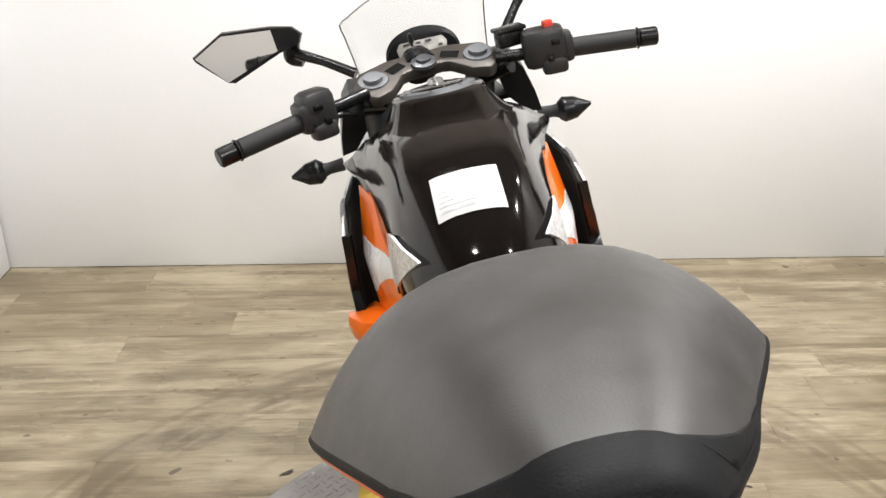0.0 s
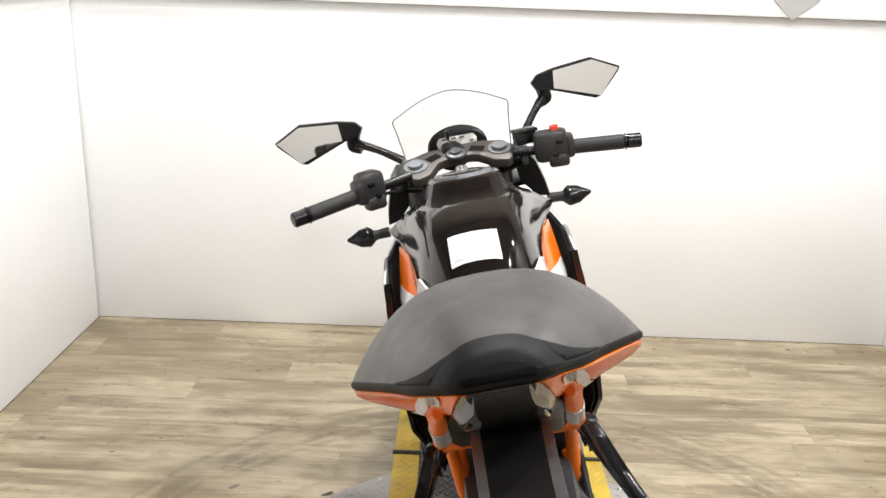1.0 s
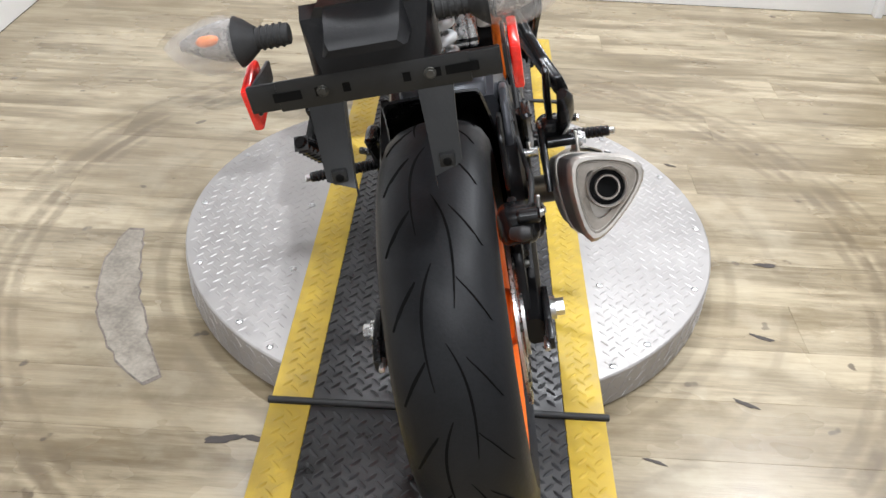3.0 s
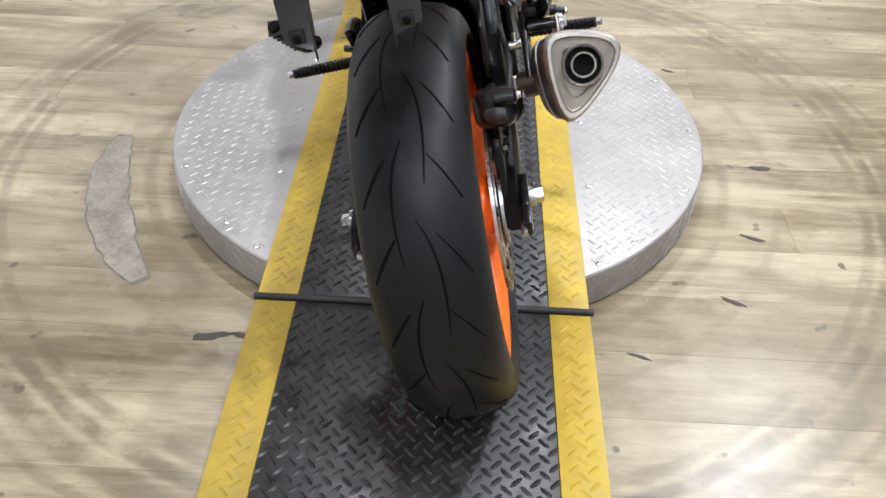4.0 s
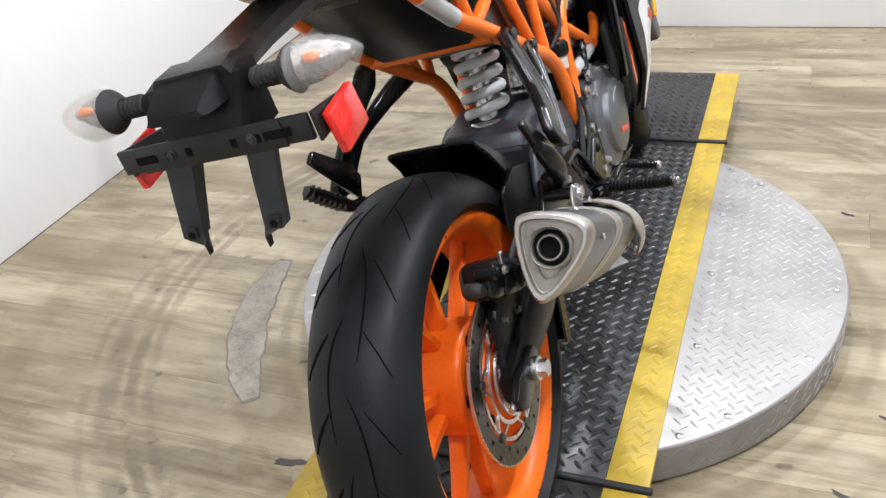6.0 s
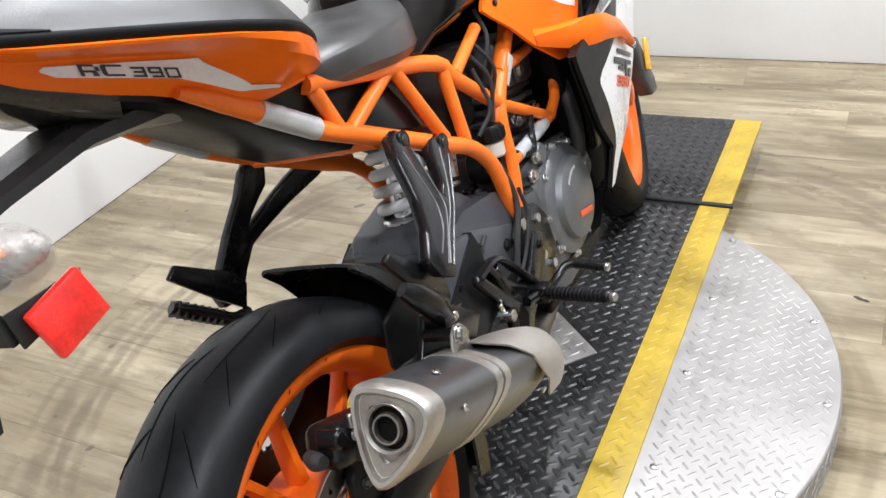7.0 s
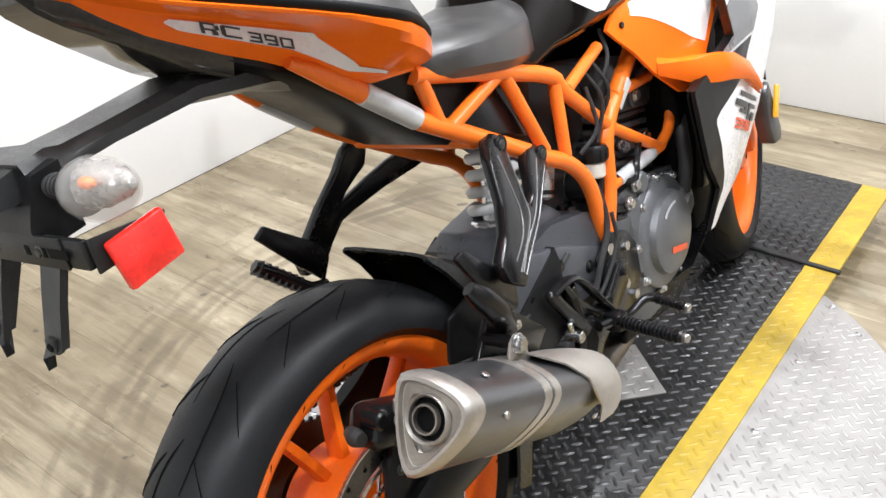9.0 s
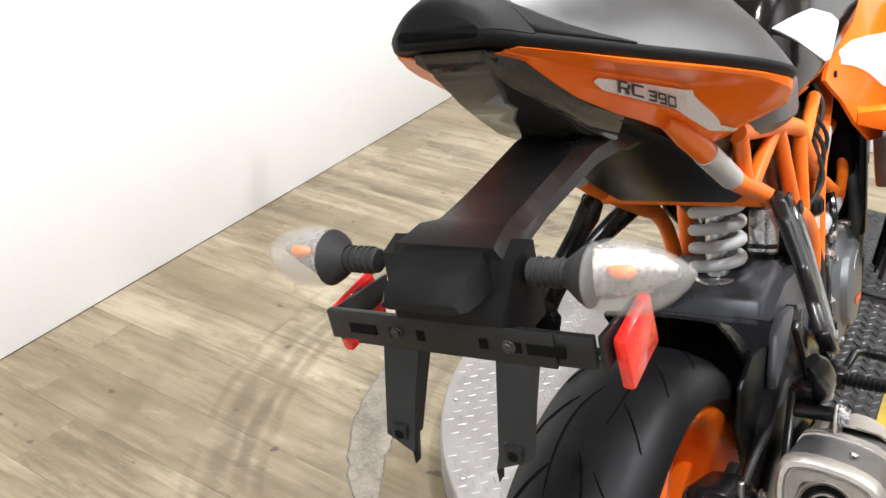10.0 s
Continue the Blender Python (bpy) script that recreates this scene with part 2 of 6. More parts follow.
VINYL = vinyl()
SCAR_EDGE = surface("torn_vinyl_edge", (0.19, 0.16, 0.135), 0.6, vary=0.5, scale=60.0)
WORN = surface("scuffed_floor_patch", (0.3, 0.265, 0.215), 0.45, vary=0.45, scale=14.0, fine=120.0, bump=0.3)
SCAR = surface("torn_floor_mark", (0.05, 0.04, 0.035), 0.7, vary=0.4, scale=40.0)


# ---------- shape helpers ----------
def V(*p):
    return Vector(p)


def loft(rings, caps=True, round_=True):
    """A skin over rings of equal length."""
    bm = bmesh.new()
    rows = [[bm.verts.new(p) for p in ring] for ring in rings]
    n = len(rows[0])
    for a, b in zip(rows, rows[1:]):
        for i in range(n if round_ else n - 1):
            j = (i + 1) % n
            bm.faces.new((a[i], a[j], b[j], b[i]))
    if caps and round_:
        bm.faces.new(rows[0][::-1])
        bm.faces.new(rows[-1])
    bmesh.ops.recalc_face_normals(bm, faces=bm.faces)
    return bm


def spline(pts, k=6):
    """Points on a smooth curve through pts."""
    p = [Vector(q) for q in pts]
    p = [2 * p[0] - p[1], *p, 2 * p[-1] - p[-2]]
    out = []
    for a, b, c, d in zip(p, p[1:], p[2:], p[3:]):
        for i in range(k):
            t = i / k
            out.append(0.5 * (2 * b + (c - a) * t + (2 * a - 5 * b + 4 * c - d) * t * t + (3 * b - a - 3 * c + d) * t ** 3))
    return [*out, p[-2]]


def tube(pts, r, n=10, k=5, smooth=True, flat=1.0):
    """A round bar along a curve; r is one radius or one for each given point."""
    path = spline(pts, k) if smooth and len(pts) > 2 else [Vector(q) for q in pts]
    m = len(path)
    rr = np.interp(np.linspace(0, 1, m), np.linspace(0, 1, len(r)), r) if isinstance(r, (list, tuple)) else [r] * m
    rings, side = [], None
    for i, q in enumerate(path):
        d = (path[min(i + 1, m - 1)] - path[max(i - 1, 0)]).normalized()
        if side is None:
            side = d.orthogonal().normalized()
        side = (side - d * side.dot(d)).normalized()
        up = d.cross(side)
        rings.append([q + (side * math.cos(a) + up * math.sin(a) * flat) * rr[i] for a in np.arange(n) * math.tau / n])
    return loft(rings)


def box(c, s, bevel=0.003, rot=(0, 0, 0), seg=2):
    bm = bmesh.new()
    bmesh.ops.create_cube(bm, size=1.0, matrix=pose(*c, *rot) @ Matrix.Diagonal((*s, 1)))
    if bevel:
        bmesh.ops.bevel(bm, geom=bm.edges[:], offset=min(bevel, min(s) * 0.4), segments=seg, affect="EDGES", profile=0.5)
    return bm


def prism(poly, lo, hi, axis=0, bevel=0.002, seg=2):
    """A flat plate: the outline poly in the two other axes, from lo to hi along axis."""
    def at(a, b, c):
        return {0: (c, a, b), 1: (a, c, b), 2: (a, b, c)}[axis]
    bm = bmesh.new()
    low, top = [bm.verts.new(at(a, b, lo)) for a, b in poly], [bm.verts.new(at(a, b, hi)) for a, b in poly]
    bm.faces.new(low), bm.faces.new(top)
    for i in range(len(poly)):
        j = (i + 1) % len(poly)
        bm.faces.new((low[i], low[j], top[j], top[i]))
    bmesh.ops.recalc_face_normals(bm, faces=bm.faces)
    if bevel:
        bmesh.ops.bevel(bm, geom=bm.edges[:], offset=bevel, segments=seg, affect="EDGES", profile=0.5, clamp_overlap=True)
    return bm


def lathe(profile, n=48, c=(0, 0, 0), axis=0, closed=False):
    """Turns the profile of (along, radius) about an axis through c."""
    def at(x, r, a):
        u, w = r * math.cos(a), r * math.sin(a)
        return V(*c) + V(*{0: (x, u, w), 1: (u, x, w), 2: (u, w, x)}[axis])
    rings = [[at(x, r, a) for a in np.arange(n) * math.tau / n] for x, r in profile]
    if closed:
        rings.append(rings[0])
    bm = loft(rings, caps=not closed)
    bmesh.ops.remove_doubles(bm, verts=bm.verts, dist=1e-6)
    bmesh.ops.recalc_face_normals(bm, faces=bm.faces)
    return bm


def rod(a, b, r, n=12, bevel=0.001):
    """A straight round pin from a to b with softened ends."""
    a, b = Vector(a), Vector(b)
    d = (b - a).normalized()
    e = min(bevel, r * 0.4, (b - a).length * 0.3)
    side = d.orthogonal().normalized()
    up = d.cross(side)
    return loft([[q + (side * math.cos(t) + up * math.sin(t)) * s for t in np.arange(n) * math.tau / n]
                 for q, s in ((a, r - e), (a + d * e, r), (b - d * e, r), (b, r - e))])


def join(*bms):
    out = bmesh.new()
    for b in bms:
        me = bpy.data.meshes.new("temp")
        b.to_mesh(me)
        b.free()
        out.from_mesh(me)
        bpy.data.meshes.remove(me)
    return out


def moved(bm, m):
    bmesh.ops.transform(bm, matrix=m, verts=bm.verts)
    return bm


def flipped(bm):
    for v in bm.verts:
        v.co.x = -v.co.x
    bmesh.ops.reverse_faces(bm, faces=bm.faces)
    return bm


def mesh_of(name, bm, material, angle=38.0):
    for f in bm.faces:
        f.smooth = True
    for e in bm.edges:
        if len(e.link_faces) == 2 and e.calc_face_angle(0.0) > radians(angle):
            e.smooth = False
    me = bpy.data.meshes.new(name)
    bm.to_mesh(me)
    bm.free()
    me.materials.append(material)
    return me


def part(name, bm, material, parent, label="", kind="", angle=38.0):
    """Links a bmesh as one mesh object under a thing or a part."""
    ob = new(name, mesh_of(name, bm, material, angle))
    ob.parent = parent
    return tagged(ob, label=label, kind=kind)


def thing(name, m, label, category, group=""):
    ob = new(name)
    ob.empty_display_size = 0.05
    ob.matrix_world = m
    return tagged(ob, label, category, group)


def solid(name, bm, material, label, category, kind="", group="", angle=38.0):
    """A top-level thing that is one mesh."""
    return tagged(new(name, mesh_of(name, bm, material, angle)), label, category, group, kind)


# ---------- the room ----------
X0, X1, Y0, Y1, WALL_H = -1.572, 1.615, -3.2, 2.332, 1.268
floor = solid("floor", box((0, -0.3, -0.05), (5.2, 7.0, 0.09), 0), DARK, "dark subfloor under oak-look vinyl planks", "floor", "structure")
solid("wall_back", box(((X0 + X1) / 2, Y1 + 0.06, 0.634), (X1 - X0 + 0.24, 0.12, WALL_H), 0.004), WALL, "low white painted partition wall behind the turntable", "wall", "structure")
solid("wall_left", box((X0 - 0.06, (Y0 + Y1) / 2 - 0.003, 0.634), (0.12, Y1 - Y0 - 0.006, WALL_H), 0.004), WALL, "low white painted side partition wall", "wall", "structure")
# unseen side wall, added in grey to keep the fairing's reflections dark
solid("wall_right", box((2.25, -0.4, 1.44), (0.12, 6.9, 2.88), 0.004), FAR_WALL, "unseen wall beside the open end of the booth, greyed to darken reflections", "wall", "structure")
# unseen upper walls, added dark so tank and seat reflect little
solid("wall_upper_back", box((0.2, 3.1, 1.44), (4.6, 0.12, 2.88), 0.004), DIM_WALL, "unseen stand-in wall beyond the partition, coloured dark as if unlit", "wall", "structure")
solid("wall_upper_left", box((-2.3, -0.3, 1.44), (0.12, 6.9, 2.88), 0.004), DIM_WALL, "unseen stand-in wall beyond the side partition, coloured dark as if unlit", "wall", "structure")
# unseen wall, added light so the mirrors have something bright to reflect
solid("wall_near", box((0, -3.7, 1.44), (4.6, 0.12, 2.88), 0.004), WALL, "unseen light wall added across the open side of the booth", "wall", "structure")
# unseen ceiling, its colour darkened so the tank reflects less of it
solid("ceiling", box((0, -0.3, CEIL + 0.06), (5.2, 7.2, 0.12), 0), CEILING, "unseen board ceiling with round lamps, darkened to dim reflections", "ceiling", "structure")
# capping board on top of the partitions
solid("trim_back", box(((X0 + X1) / 2, Y1 + 0.045, WALL_H + 0.042), (X1 - X0 + 0.3, 0.15, 0.08), 0.004), TRIM, "white capping board along the top of the partition", "trim", "structure")
solid("trim_left", box((X0 - 0.045, (Y0 + Y1) / 2 - 0.045, WALL_H + 0.042), (0.15, Y1 - Y0 - 0.03, 0.08), 0.004), TRIM, "white capping board along the top of the side partition", "trim", "structure")
solid("trim_wall_end", box((X1 + 0.012, Y1 - 0.02, 0.62), (0.03, 0.04, 1.24), 0.004), TRIM, "white edge strip at the partition's end", "trim", "structure")

for lx, ly, watts in LAMPS:
    lamp = thing("ceiling_lamp", pose(lx, ly, CEIL), "round recessed white ceiling lamp, lit", "lamp", "ceiling lamps")
    part("housing", lathe([(0.0, 0.135), (-0.03, 0.135), (-0.034, 0.13), (-0.034, 0.118), (-0.02, 0.115), (-0.02, 0.0001)], 32, axis=2), TRIM, lamp)
    part("diffuser", lathe([(-0.021, 0.0001), (-0.021, 0.112), (-0.024, 0.112), (-0.024, 0.0001)], 32, axis=2), LAMP, lamp, "glowing lamp glass")

panel = thing("display_panel", pose(1.93, 2.28, 0.0), "tall black panel with a white foot standing beyond the partition", "panel")
part("board", box((0, 0, 0.84), (0.42, 0.05, 1.52), 0.004), BLACK, panel)
part("foot", box((0, 0, 0.04), (0.44, 0.07, 0.08), 0.004), TRIM, panel, "white foot")

solid("paper_flag", prism([(0.958, 1.336), (1.136, 1.336), (1.04, 1.262)], 2.2985, 2.2995, 1, 0), FAR_WALL, "grey translucent paper pennant hanging on the capping board", "pennant")
for bx, bw, bh, mat, lab in ((1.13, 0.11, 0.09, CASE, "small dark box on the partition's capping board"), (1.2, 0.03, 0.12, YELLOW_ITEM, "small yellow can on the partition's capping board"), (1.262, 0.05, 0.1, TRIM, "small white box on the partition's capping board"), (1.375, 0.15, 0.13, CASE, "dark box on the partition's capping board")):
    solid("storage_box", box((bx, 2.36, WALL_H + 0.0825 + bh / 2), (bw, 0.08, bh), 0.006), mat, lab, "box", group="boxes on the ledge")

# ---------- turntable ----------
turntable = thing("turntable", pose(DISC_X, DISC_Y, 0.0), "round aluminium tread-plate motorcycle turntable with riveted rim", "turntable")
part("disc", lathe([(0.004, 0.0001), (0.004, DISC_R - 0.004), (0.008, DISC_R), (TOP - 0.004, DISC_R), (TOP - 0.001, DISC_R - 0.002), (TOP, DISC_R - 0.004), (TOP, 0.0001)], 128, axis=2), ALU, turntable, "silver tread-plate disc", angle=30)
HALF, STRIPE = 0.2925, 0.072


def lug_field(inside, pitch, length, width, height, z):
    """Raised tread-plate lugs in alternating directions over the places that inside(x, y) allows, as one mesh."""
    verts, faces = [], []
    nx = int(1.4 / pitch)
    for i in range(-nx, nx):
        for j in range(-nx, int(3.9 / pitch)):
            # upright rows of one slant, and between them rows of the other
            x, y = (i + 0.5 * (j % 2)) * pitch, j * pitch / 2
            if not inside(x, y):
                continue
            a = radians(46 if j % 2 else -46)
            ux, uy = math.cos(a), math.sin(a)
            base = len(verts)
            for s, t, h in ((-1, 0, 0), (-0.55, -1, 0), (0.55, -1, 0), (1, 0, 0), (0.55, 1, 0), (-0.55, 1, 0), (-0.6, 0, 1), (0.6, 0, 1)):
                du, dv = s * length / 2, t * width / 2
                verts.append((x + ux * du - uy * dv, y + uy * du + ux * dv, z + h * height))
            for f in ((0, 1, 6), (1, 2, 7, 6), (2, 3, 7), (3, 4, 7), (4, 5, 6, 7), (5, 0, 6)):
                faces.append([base + q for q in f])
    bm = bmesh.new()
    vs = [bm.verts.new(v) for v in verts]
    for f in faces:
        bm.faces.new([vs[q] for q in f])
    return bm


def on_disc(x, y):
    return abs(x) > HALF + 0.012 and math.hypot(x - DISC_X, y - DISC_Y) < DISC_R - 0.014


part("tread_lugs", moved(lug_field(on_disc, 0.0285, 0.0215, 0.0055, 0.0011, TOP), pose(-DISC_X, -DISC_Y, 0)), ALU, turntable, kind="stuff")
# lugs round the disc's side
side = []
for i in range(170):
    for j, z in enumerate((0.02, 0.043, 0.066)):
        a = (i + 0.5 * (j % 2)) * math.tau / 170
        lug = box((0, 0, 0), (0.0025, 0.022, 0.005), 0)
        side.append(moved(lug, pose(DISC_R * math.cos(a), DISC_R * math.sin(a), z, 0, 0, math.degrees(a)) @ pose(0, 0, 0, 45 if (i + j) % 2 else -45)))
part("side_lugs", join(*side), ALU, turntable, kind="stuff")
screw = join(lathe([(0, 0.0075), (0.0016, 0.007), (0.0026, 0.005), (0.0026, 0.0001)], 12, axis=2), box((0, 0, 0.0026), (0.009, 0.0015, 0.0008), 0))
screw_mesh = mesh_of("screw", screw, BOLT)
for sx in (-1, 1):
    spots = [(0.322, 0.137), (0.322, 0.381), (0.322, 0.626), (0.322, 0.865), (0.322, 1.09)]
    spots += [(0.569 * math.cos(a), DISC_Y + 0.569 * math.sin(a)) for a in (radians(d) for d in (-46, -23.5, 0, 23.5, 46))]
    for x, y in spots:
        o = new("screw", screw_mesh)
        o.parent = turntable
        o.location = (sx * x - DISC_X, y - DISC_Y, TOP + 0.0005)

# runway over the disc: three black tread panels with yellow borders
LENGTHS = [(-0.47, -0.008), (0.008, 1.217), (1.233, 1.69)]
for k, (ya, yb) in enumerate(LENGTHS):
    ym, yl = (ya + yb) / 2, yb - ya
    deck = thing("runway_panel", pose(0, ym, 0), "black tread-plate runway panel with yellow painted borders", "ramp", "runway panels")
    thick = 0.012
    zc = TOP + 0.004 - thick / 2
    part("deck_plate", box((0, 0, zc), (2 * (HALF - STRIPE), yl, thick), 0.0015), DECK, deck)
    for sx in (-1, 1):
        part("border", box((sx * (HALF - STRIPE / 2), 0, zc + 0.0005), (STRIPE - 0.001, yl, thick), 0.0015), YELLOW, deck, "yellow painted border")
        part("border_lugs", moved(lug_field(lambda x, y, s=sx: HALF - STRIPE + 0.01 < s * x < HALF - 0.008 and ya + 0.012 < y < yb - 0.012, 0.0285, 0.024, 0.0072, 0.0017, TOP + 0.0045), pose(0, -ym, 0)), YELLOW, deck, kind="stuff")
    if k != 1:
        for sx in (-1, 1):
            part("support_rail", box((sx * 0.2, 0, (TOP - 0.008) / 2 + 0.0005), (0.04, yl - 0.06, TOP - 0.009), 0.002), HINGE, deck, "black support rail under the deck")
    part("deck_lugs", moved(lug_field(lambda x, y: abs(x) < HALF - STRIPE - 0.006 and ya + 0.01 < y < yb - 0.01 and abs(x - 0.035) + abs(y - 0.622) > 0.13, 0.0285, 0.025, 0.0078, 0.0021, TOP + 0.004), pose(0, -ym, 0)), LUG, deck, kind="stuff")
for y in (0.0, 1.225):
    solid("hinge_bar", rod((-HALF - 0.004, y, TOP + 0.005), (HALF + 0.006, y, TOP + 0.005), 0.0065, 10), HINGE, "black rubber-covered hinge bar across the runway joint", "hinge", group="hinge bars")
centre = thing("centre_plate", pose(0.035, 0.622, TOP + 0.004, 0, 0, 3), "square bare aluminium tread plate on the runway's middle", "plate")
part("sheet", prism([(0.112, 0), (0, 0.108), (-0.112, 0), (0, -0.108)], 0.0, 0.004, 2, 0.0008), ALU, centre)
part("sheet_lugs", moved(lug_field(lambda x, y: abs(x) + abs(y) < 0.098, 0.0285, 0.024, 0.006, 0.0014, 0.004), pose(0, 0, 0)), ALU, centre, kind="stuff")

# ---------- motorcycle ----------
# own axes: x to its right, y ahead, z up, from where the rear tyre stands; it leans on its side stand
bike = thing("motorcycle", pose(0.0965, -0.108, TOP + 0.0085, 0, 0, 2.04) @ pose(0, 0, 0, 0, -12.55, 0) @ pose(0, 0, 0, -0.57), "orange, white and black sport motorcycle leaning on its side stand", "motorcycle")


def both(name, make, material, parent, label=""):
    """The same part on the right and, mirrored, on the left."""
    a = part(name, make(), material, parent, label)
    b = part(name, flipped(make()), material, parent, label)
    return a, b


def hexbolt(c, r, h, axis=0, sign=1):
    c = V(*c)
    d = V(*[(sign if i == axis else 0) for i in range(3)])
    return join(rod(c, c + d * h * 0.4, r * 1.35, 14, 0.0004), rod(c, c + d * h, r, 6, 0.0006))


# wheels
def tyre_bm(R, w, rim):
    h = w / 2
    s = [(h * 0.78, rim), (h * 0.93, rim + 0.012), (h, R - 0.052), (h * 0.975, R - 0.036), (h * 0.86, R - 0.02), (h * 0.66, R - 0.0095), (h * 0.42, R - 0.0035), (h * 0.2, R - 0.0006), (0, R)]
    prof = [(-x, r) for x, r in s] + s[-2::-1]
    return lathe(prof + [(h * 0.6, rim - 0.006), (-h * 0.6, rim - 0.006)], 96, closed=True), s


def tread_radius(s, x):
    xs, rs = [p[0] for p in s][::-1], [p[1] for p in s][::-1]
    return float(np.interp(abs(x), xs, rs))


def groove_bm(s, h, count, sign, offset):
    """Dark strips painting the shade of curved cuts, sweeping from near crown to shoulder."""
    out = []
    for k in range(count):
        base = (k + offset) * math.tau / count
        for bowed, x_a, x_b, sweep, shift, wid in ((True, 0.04, 0.3, 0.5, 0.0, 0.0034), (False, 0.32, 0.9, 0.26, 0.1, 0.0044), (False, 0.32, 0.9, 0.26, 0.6, 0.0044)):
            rows = []
            steps = 14
            for i in range(steps + 1):
                t = i / steps
                x = sign * h * (x_a + (x_b - x_a) * (math.sin(math.pi * 0.72 * t) if bowed else t ** 1.15))
                a = base + shift * math.tau / count + sweep * (t - 0.12 * math.sin(math.pi * t))
                wv = wid * math.sin(math.pi * min(0.97, t * 0.9 + 0.06)) ** 0.6
                r = tread_radius(s, x) + 0.0005
                rows.append([V(x + q * wv * 0.5, r * math.cos(a + q * wv * 0.9), r * math.sin(a + q * wv * 0.9)) for q in (-1, 1)])
            out.append(loft(rows, caps=False, round_=False))
    return join(*out)


def rim_bm(w, R):
    h = w / 2
    return lathe([(h, R), (h, R - 0.010), (h * 0.8, R - 0.026), (h * 0.5, R - 0.033), (-h * 0.5, R - 0.033), (-h * 0.8, R - 0.026), (-h, R - 0.010), (-h, R), (-h * 0.86, R - 0.002), (-h * 0.72, R - 0.016), (h * 0.72, R - 0.016), (h * 0.86, R - 0.002)], 80, closed=True)


def spoke_bm(a_hub, a_rim, r0, r1, w0, w1, t0, t1):
    rings = []
    for i in range(7):
        t = i / 6
        a, r = a_hub + (a_rim - a_hub) * t, r0 + (r1 - r0) * t
        c = V(0, math.cos(a), math.sin(a)) * r
        d = V(0, -math.sin(a), math.cos(a))
        w, x = (w0 + (w1 - w0) * t) / 2, (t0 + (t1 - t0) * t) / 2
        rings.append([c + d * (w * p) + V(x * q, 0, 0) for p, q in ((-1, -0.55), (-0.7, -1), (0.7, -1), (1, -0.55), (1, 0.55), (0.7, 1), (-0.7, 1), (-1, 0.55))])
    return loft(rings)


def wheel(name, c, R, w, rimR, rimw, turn, pairs, label, phase):
    rimbm = rim_bm(rimw, rimR)
    root = part(name, rimbm, WHEEL_ORANGE, bike, label)
    root.location = c
    root.rotation_euler = (0, 0, radians(turn))
    tb, s = tyre_bm(R, w, rimR - 0.006)
    part("tyre", tb, RUBBER, root, "black road tyre with curved grooves")
    part("tread_grooves", join(groove_bm(s, w / 2, 10, 1, 0.0), groove_bm(s, w / 2, 10, -1, 0.5)), GROOVE, root, kind="stuff")
    for k in range(5):
        a = phase + k * math.tau / 5
        for q in (-1, 1):
            part("spoke", spoke_bm(a + q * 0.2, a + q * pairs, 0.06, rimR - 0.026, 0.0165, 0.0135, 0.03, 0.02), WHEEL_ORANGE, root)
        hx, hy, hz = 0.0465, 0.068 * math.cos(a), 0.068 * math.sin(a)
        # solid black disc paints the shade of a hub hole
        part("hub_hole_shade", rod((hx - 0.004, hy, hz), (hx + 0.0006, hy, hz), 0.0095, 20, 0.0004), DARK, root, "black disc painting the shade of a round hole in the hub")
    part("hub", lathe([(-0.075, 0.03), (-0.07, 0.04), (-0.05, 0.06), (-0.045, 0.08), (-0.04, 0.084), (0.036, 0.084), (0.042, 0.083), (0.046, 0.079), (0.0465, 0.056), (0.055, 0.044), (0.07, 0.04), (0.075, 0.03)], 48), WHEEL_ORANGE, root)
    return root


REAR = (0.002, 0.003, 0.2925)
rear_wheel = wheel("rear_wheel", REAR, 0.2935, 0.148, 0.2325, 0.124, 0, 0.27, "orange cast rear wheel with paired spokes", 1.735)


def disc_bm(r, ri, x):
    return lathe([(x - 0.0022, ri), (x - 0.0022, r), (x + 0.0022, r), (x + 0.0022, ri)], 72, closed=True)


ROTOR = surface("ground_brake_steel", (0.1, 0.097, 0.094), 0.3, 0.9, vary=0.35, fine=200.0, bump=0.1)
part("brake_disc", disc_bm(0.1255, 0.097, 0.079), ROTOR, rear_wheel, "dark ground steel brake disc")
part("disc_edge", disc_bm(0.1275, 0.1255, 0.079), BOLT, rear_wheel, "bright brake disc edge")
# near-black dots on the disc paint the shade of drilled holes
part("disc_hole_dots", join(*[rod((0.0811, r * math.cos(a), r * math.sin(a)), (0.0818, r * math.cos(a), r * math.sin(a)), 0.003, 8, 0) for k in range(24) for r, a in [(0.103 + 0.008 * (k % 3), k * math.tau / 24)]]), DARK, rear_wheel, kind="stuff")
part("carrier_ring", disc_bm(0.0925, 0.087, 0.079), BOLT, rear_wheel, "bright disc carrier rim")
part("carrier_ring", disc_bm(0.07, 0.064, 0.079), BOLT, rear_wheel)
for k in range(6):
    for d in (-0.2, 0.2):
        a = k * math.tau / 6 + d * 1.2
        part("carrier_spoke", spoke_bm(a, a + d * 1.1, 0.067, 0.0895, 0.005, 0.005, 0.004, 0.004), BOLT, rear_wheel).location = (0.079, 0, 0)
    a = (k + 0.5) * math.tau / 6
    part("carrier_rivet", rod((0.079, 0.0925 * math.cos(a), 0.0925 * math.sin(a)), (0.084, 0.0925 * math.cos(a), 0.0925 * math.sin(a)), 0.007, 14), CHAIN, rear_wheel)
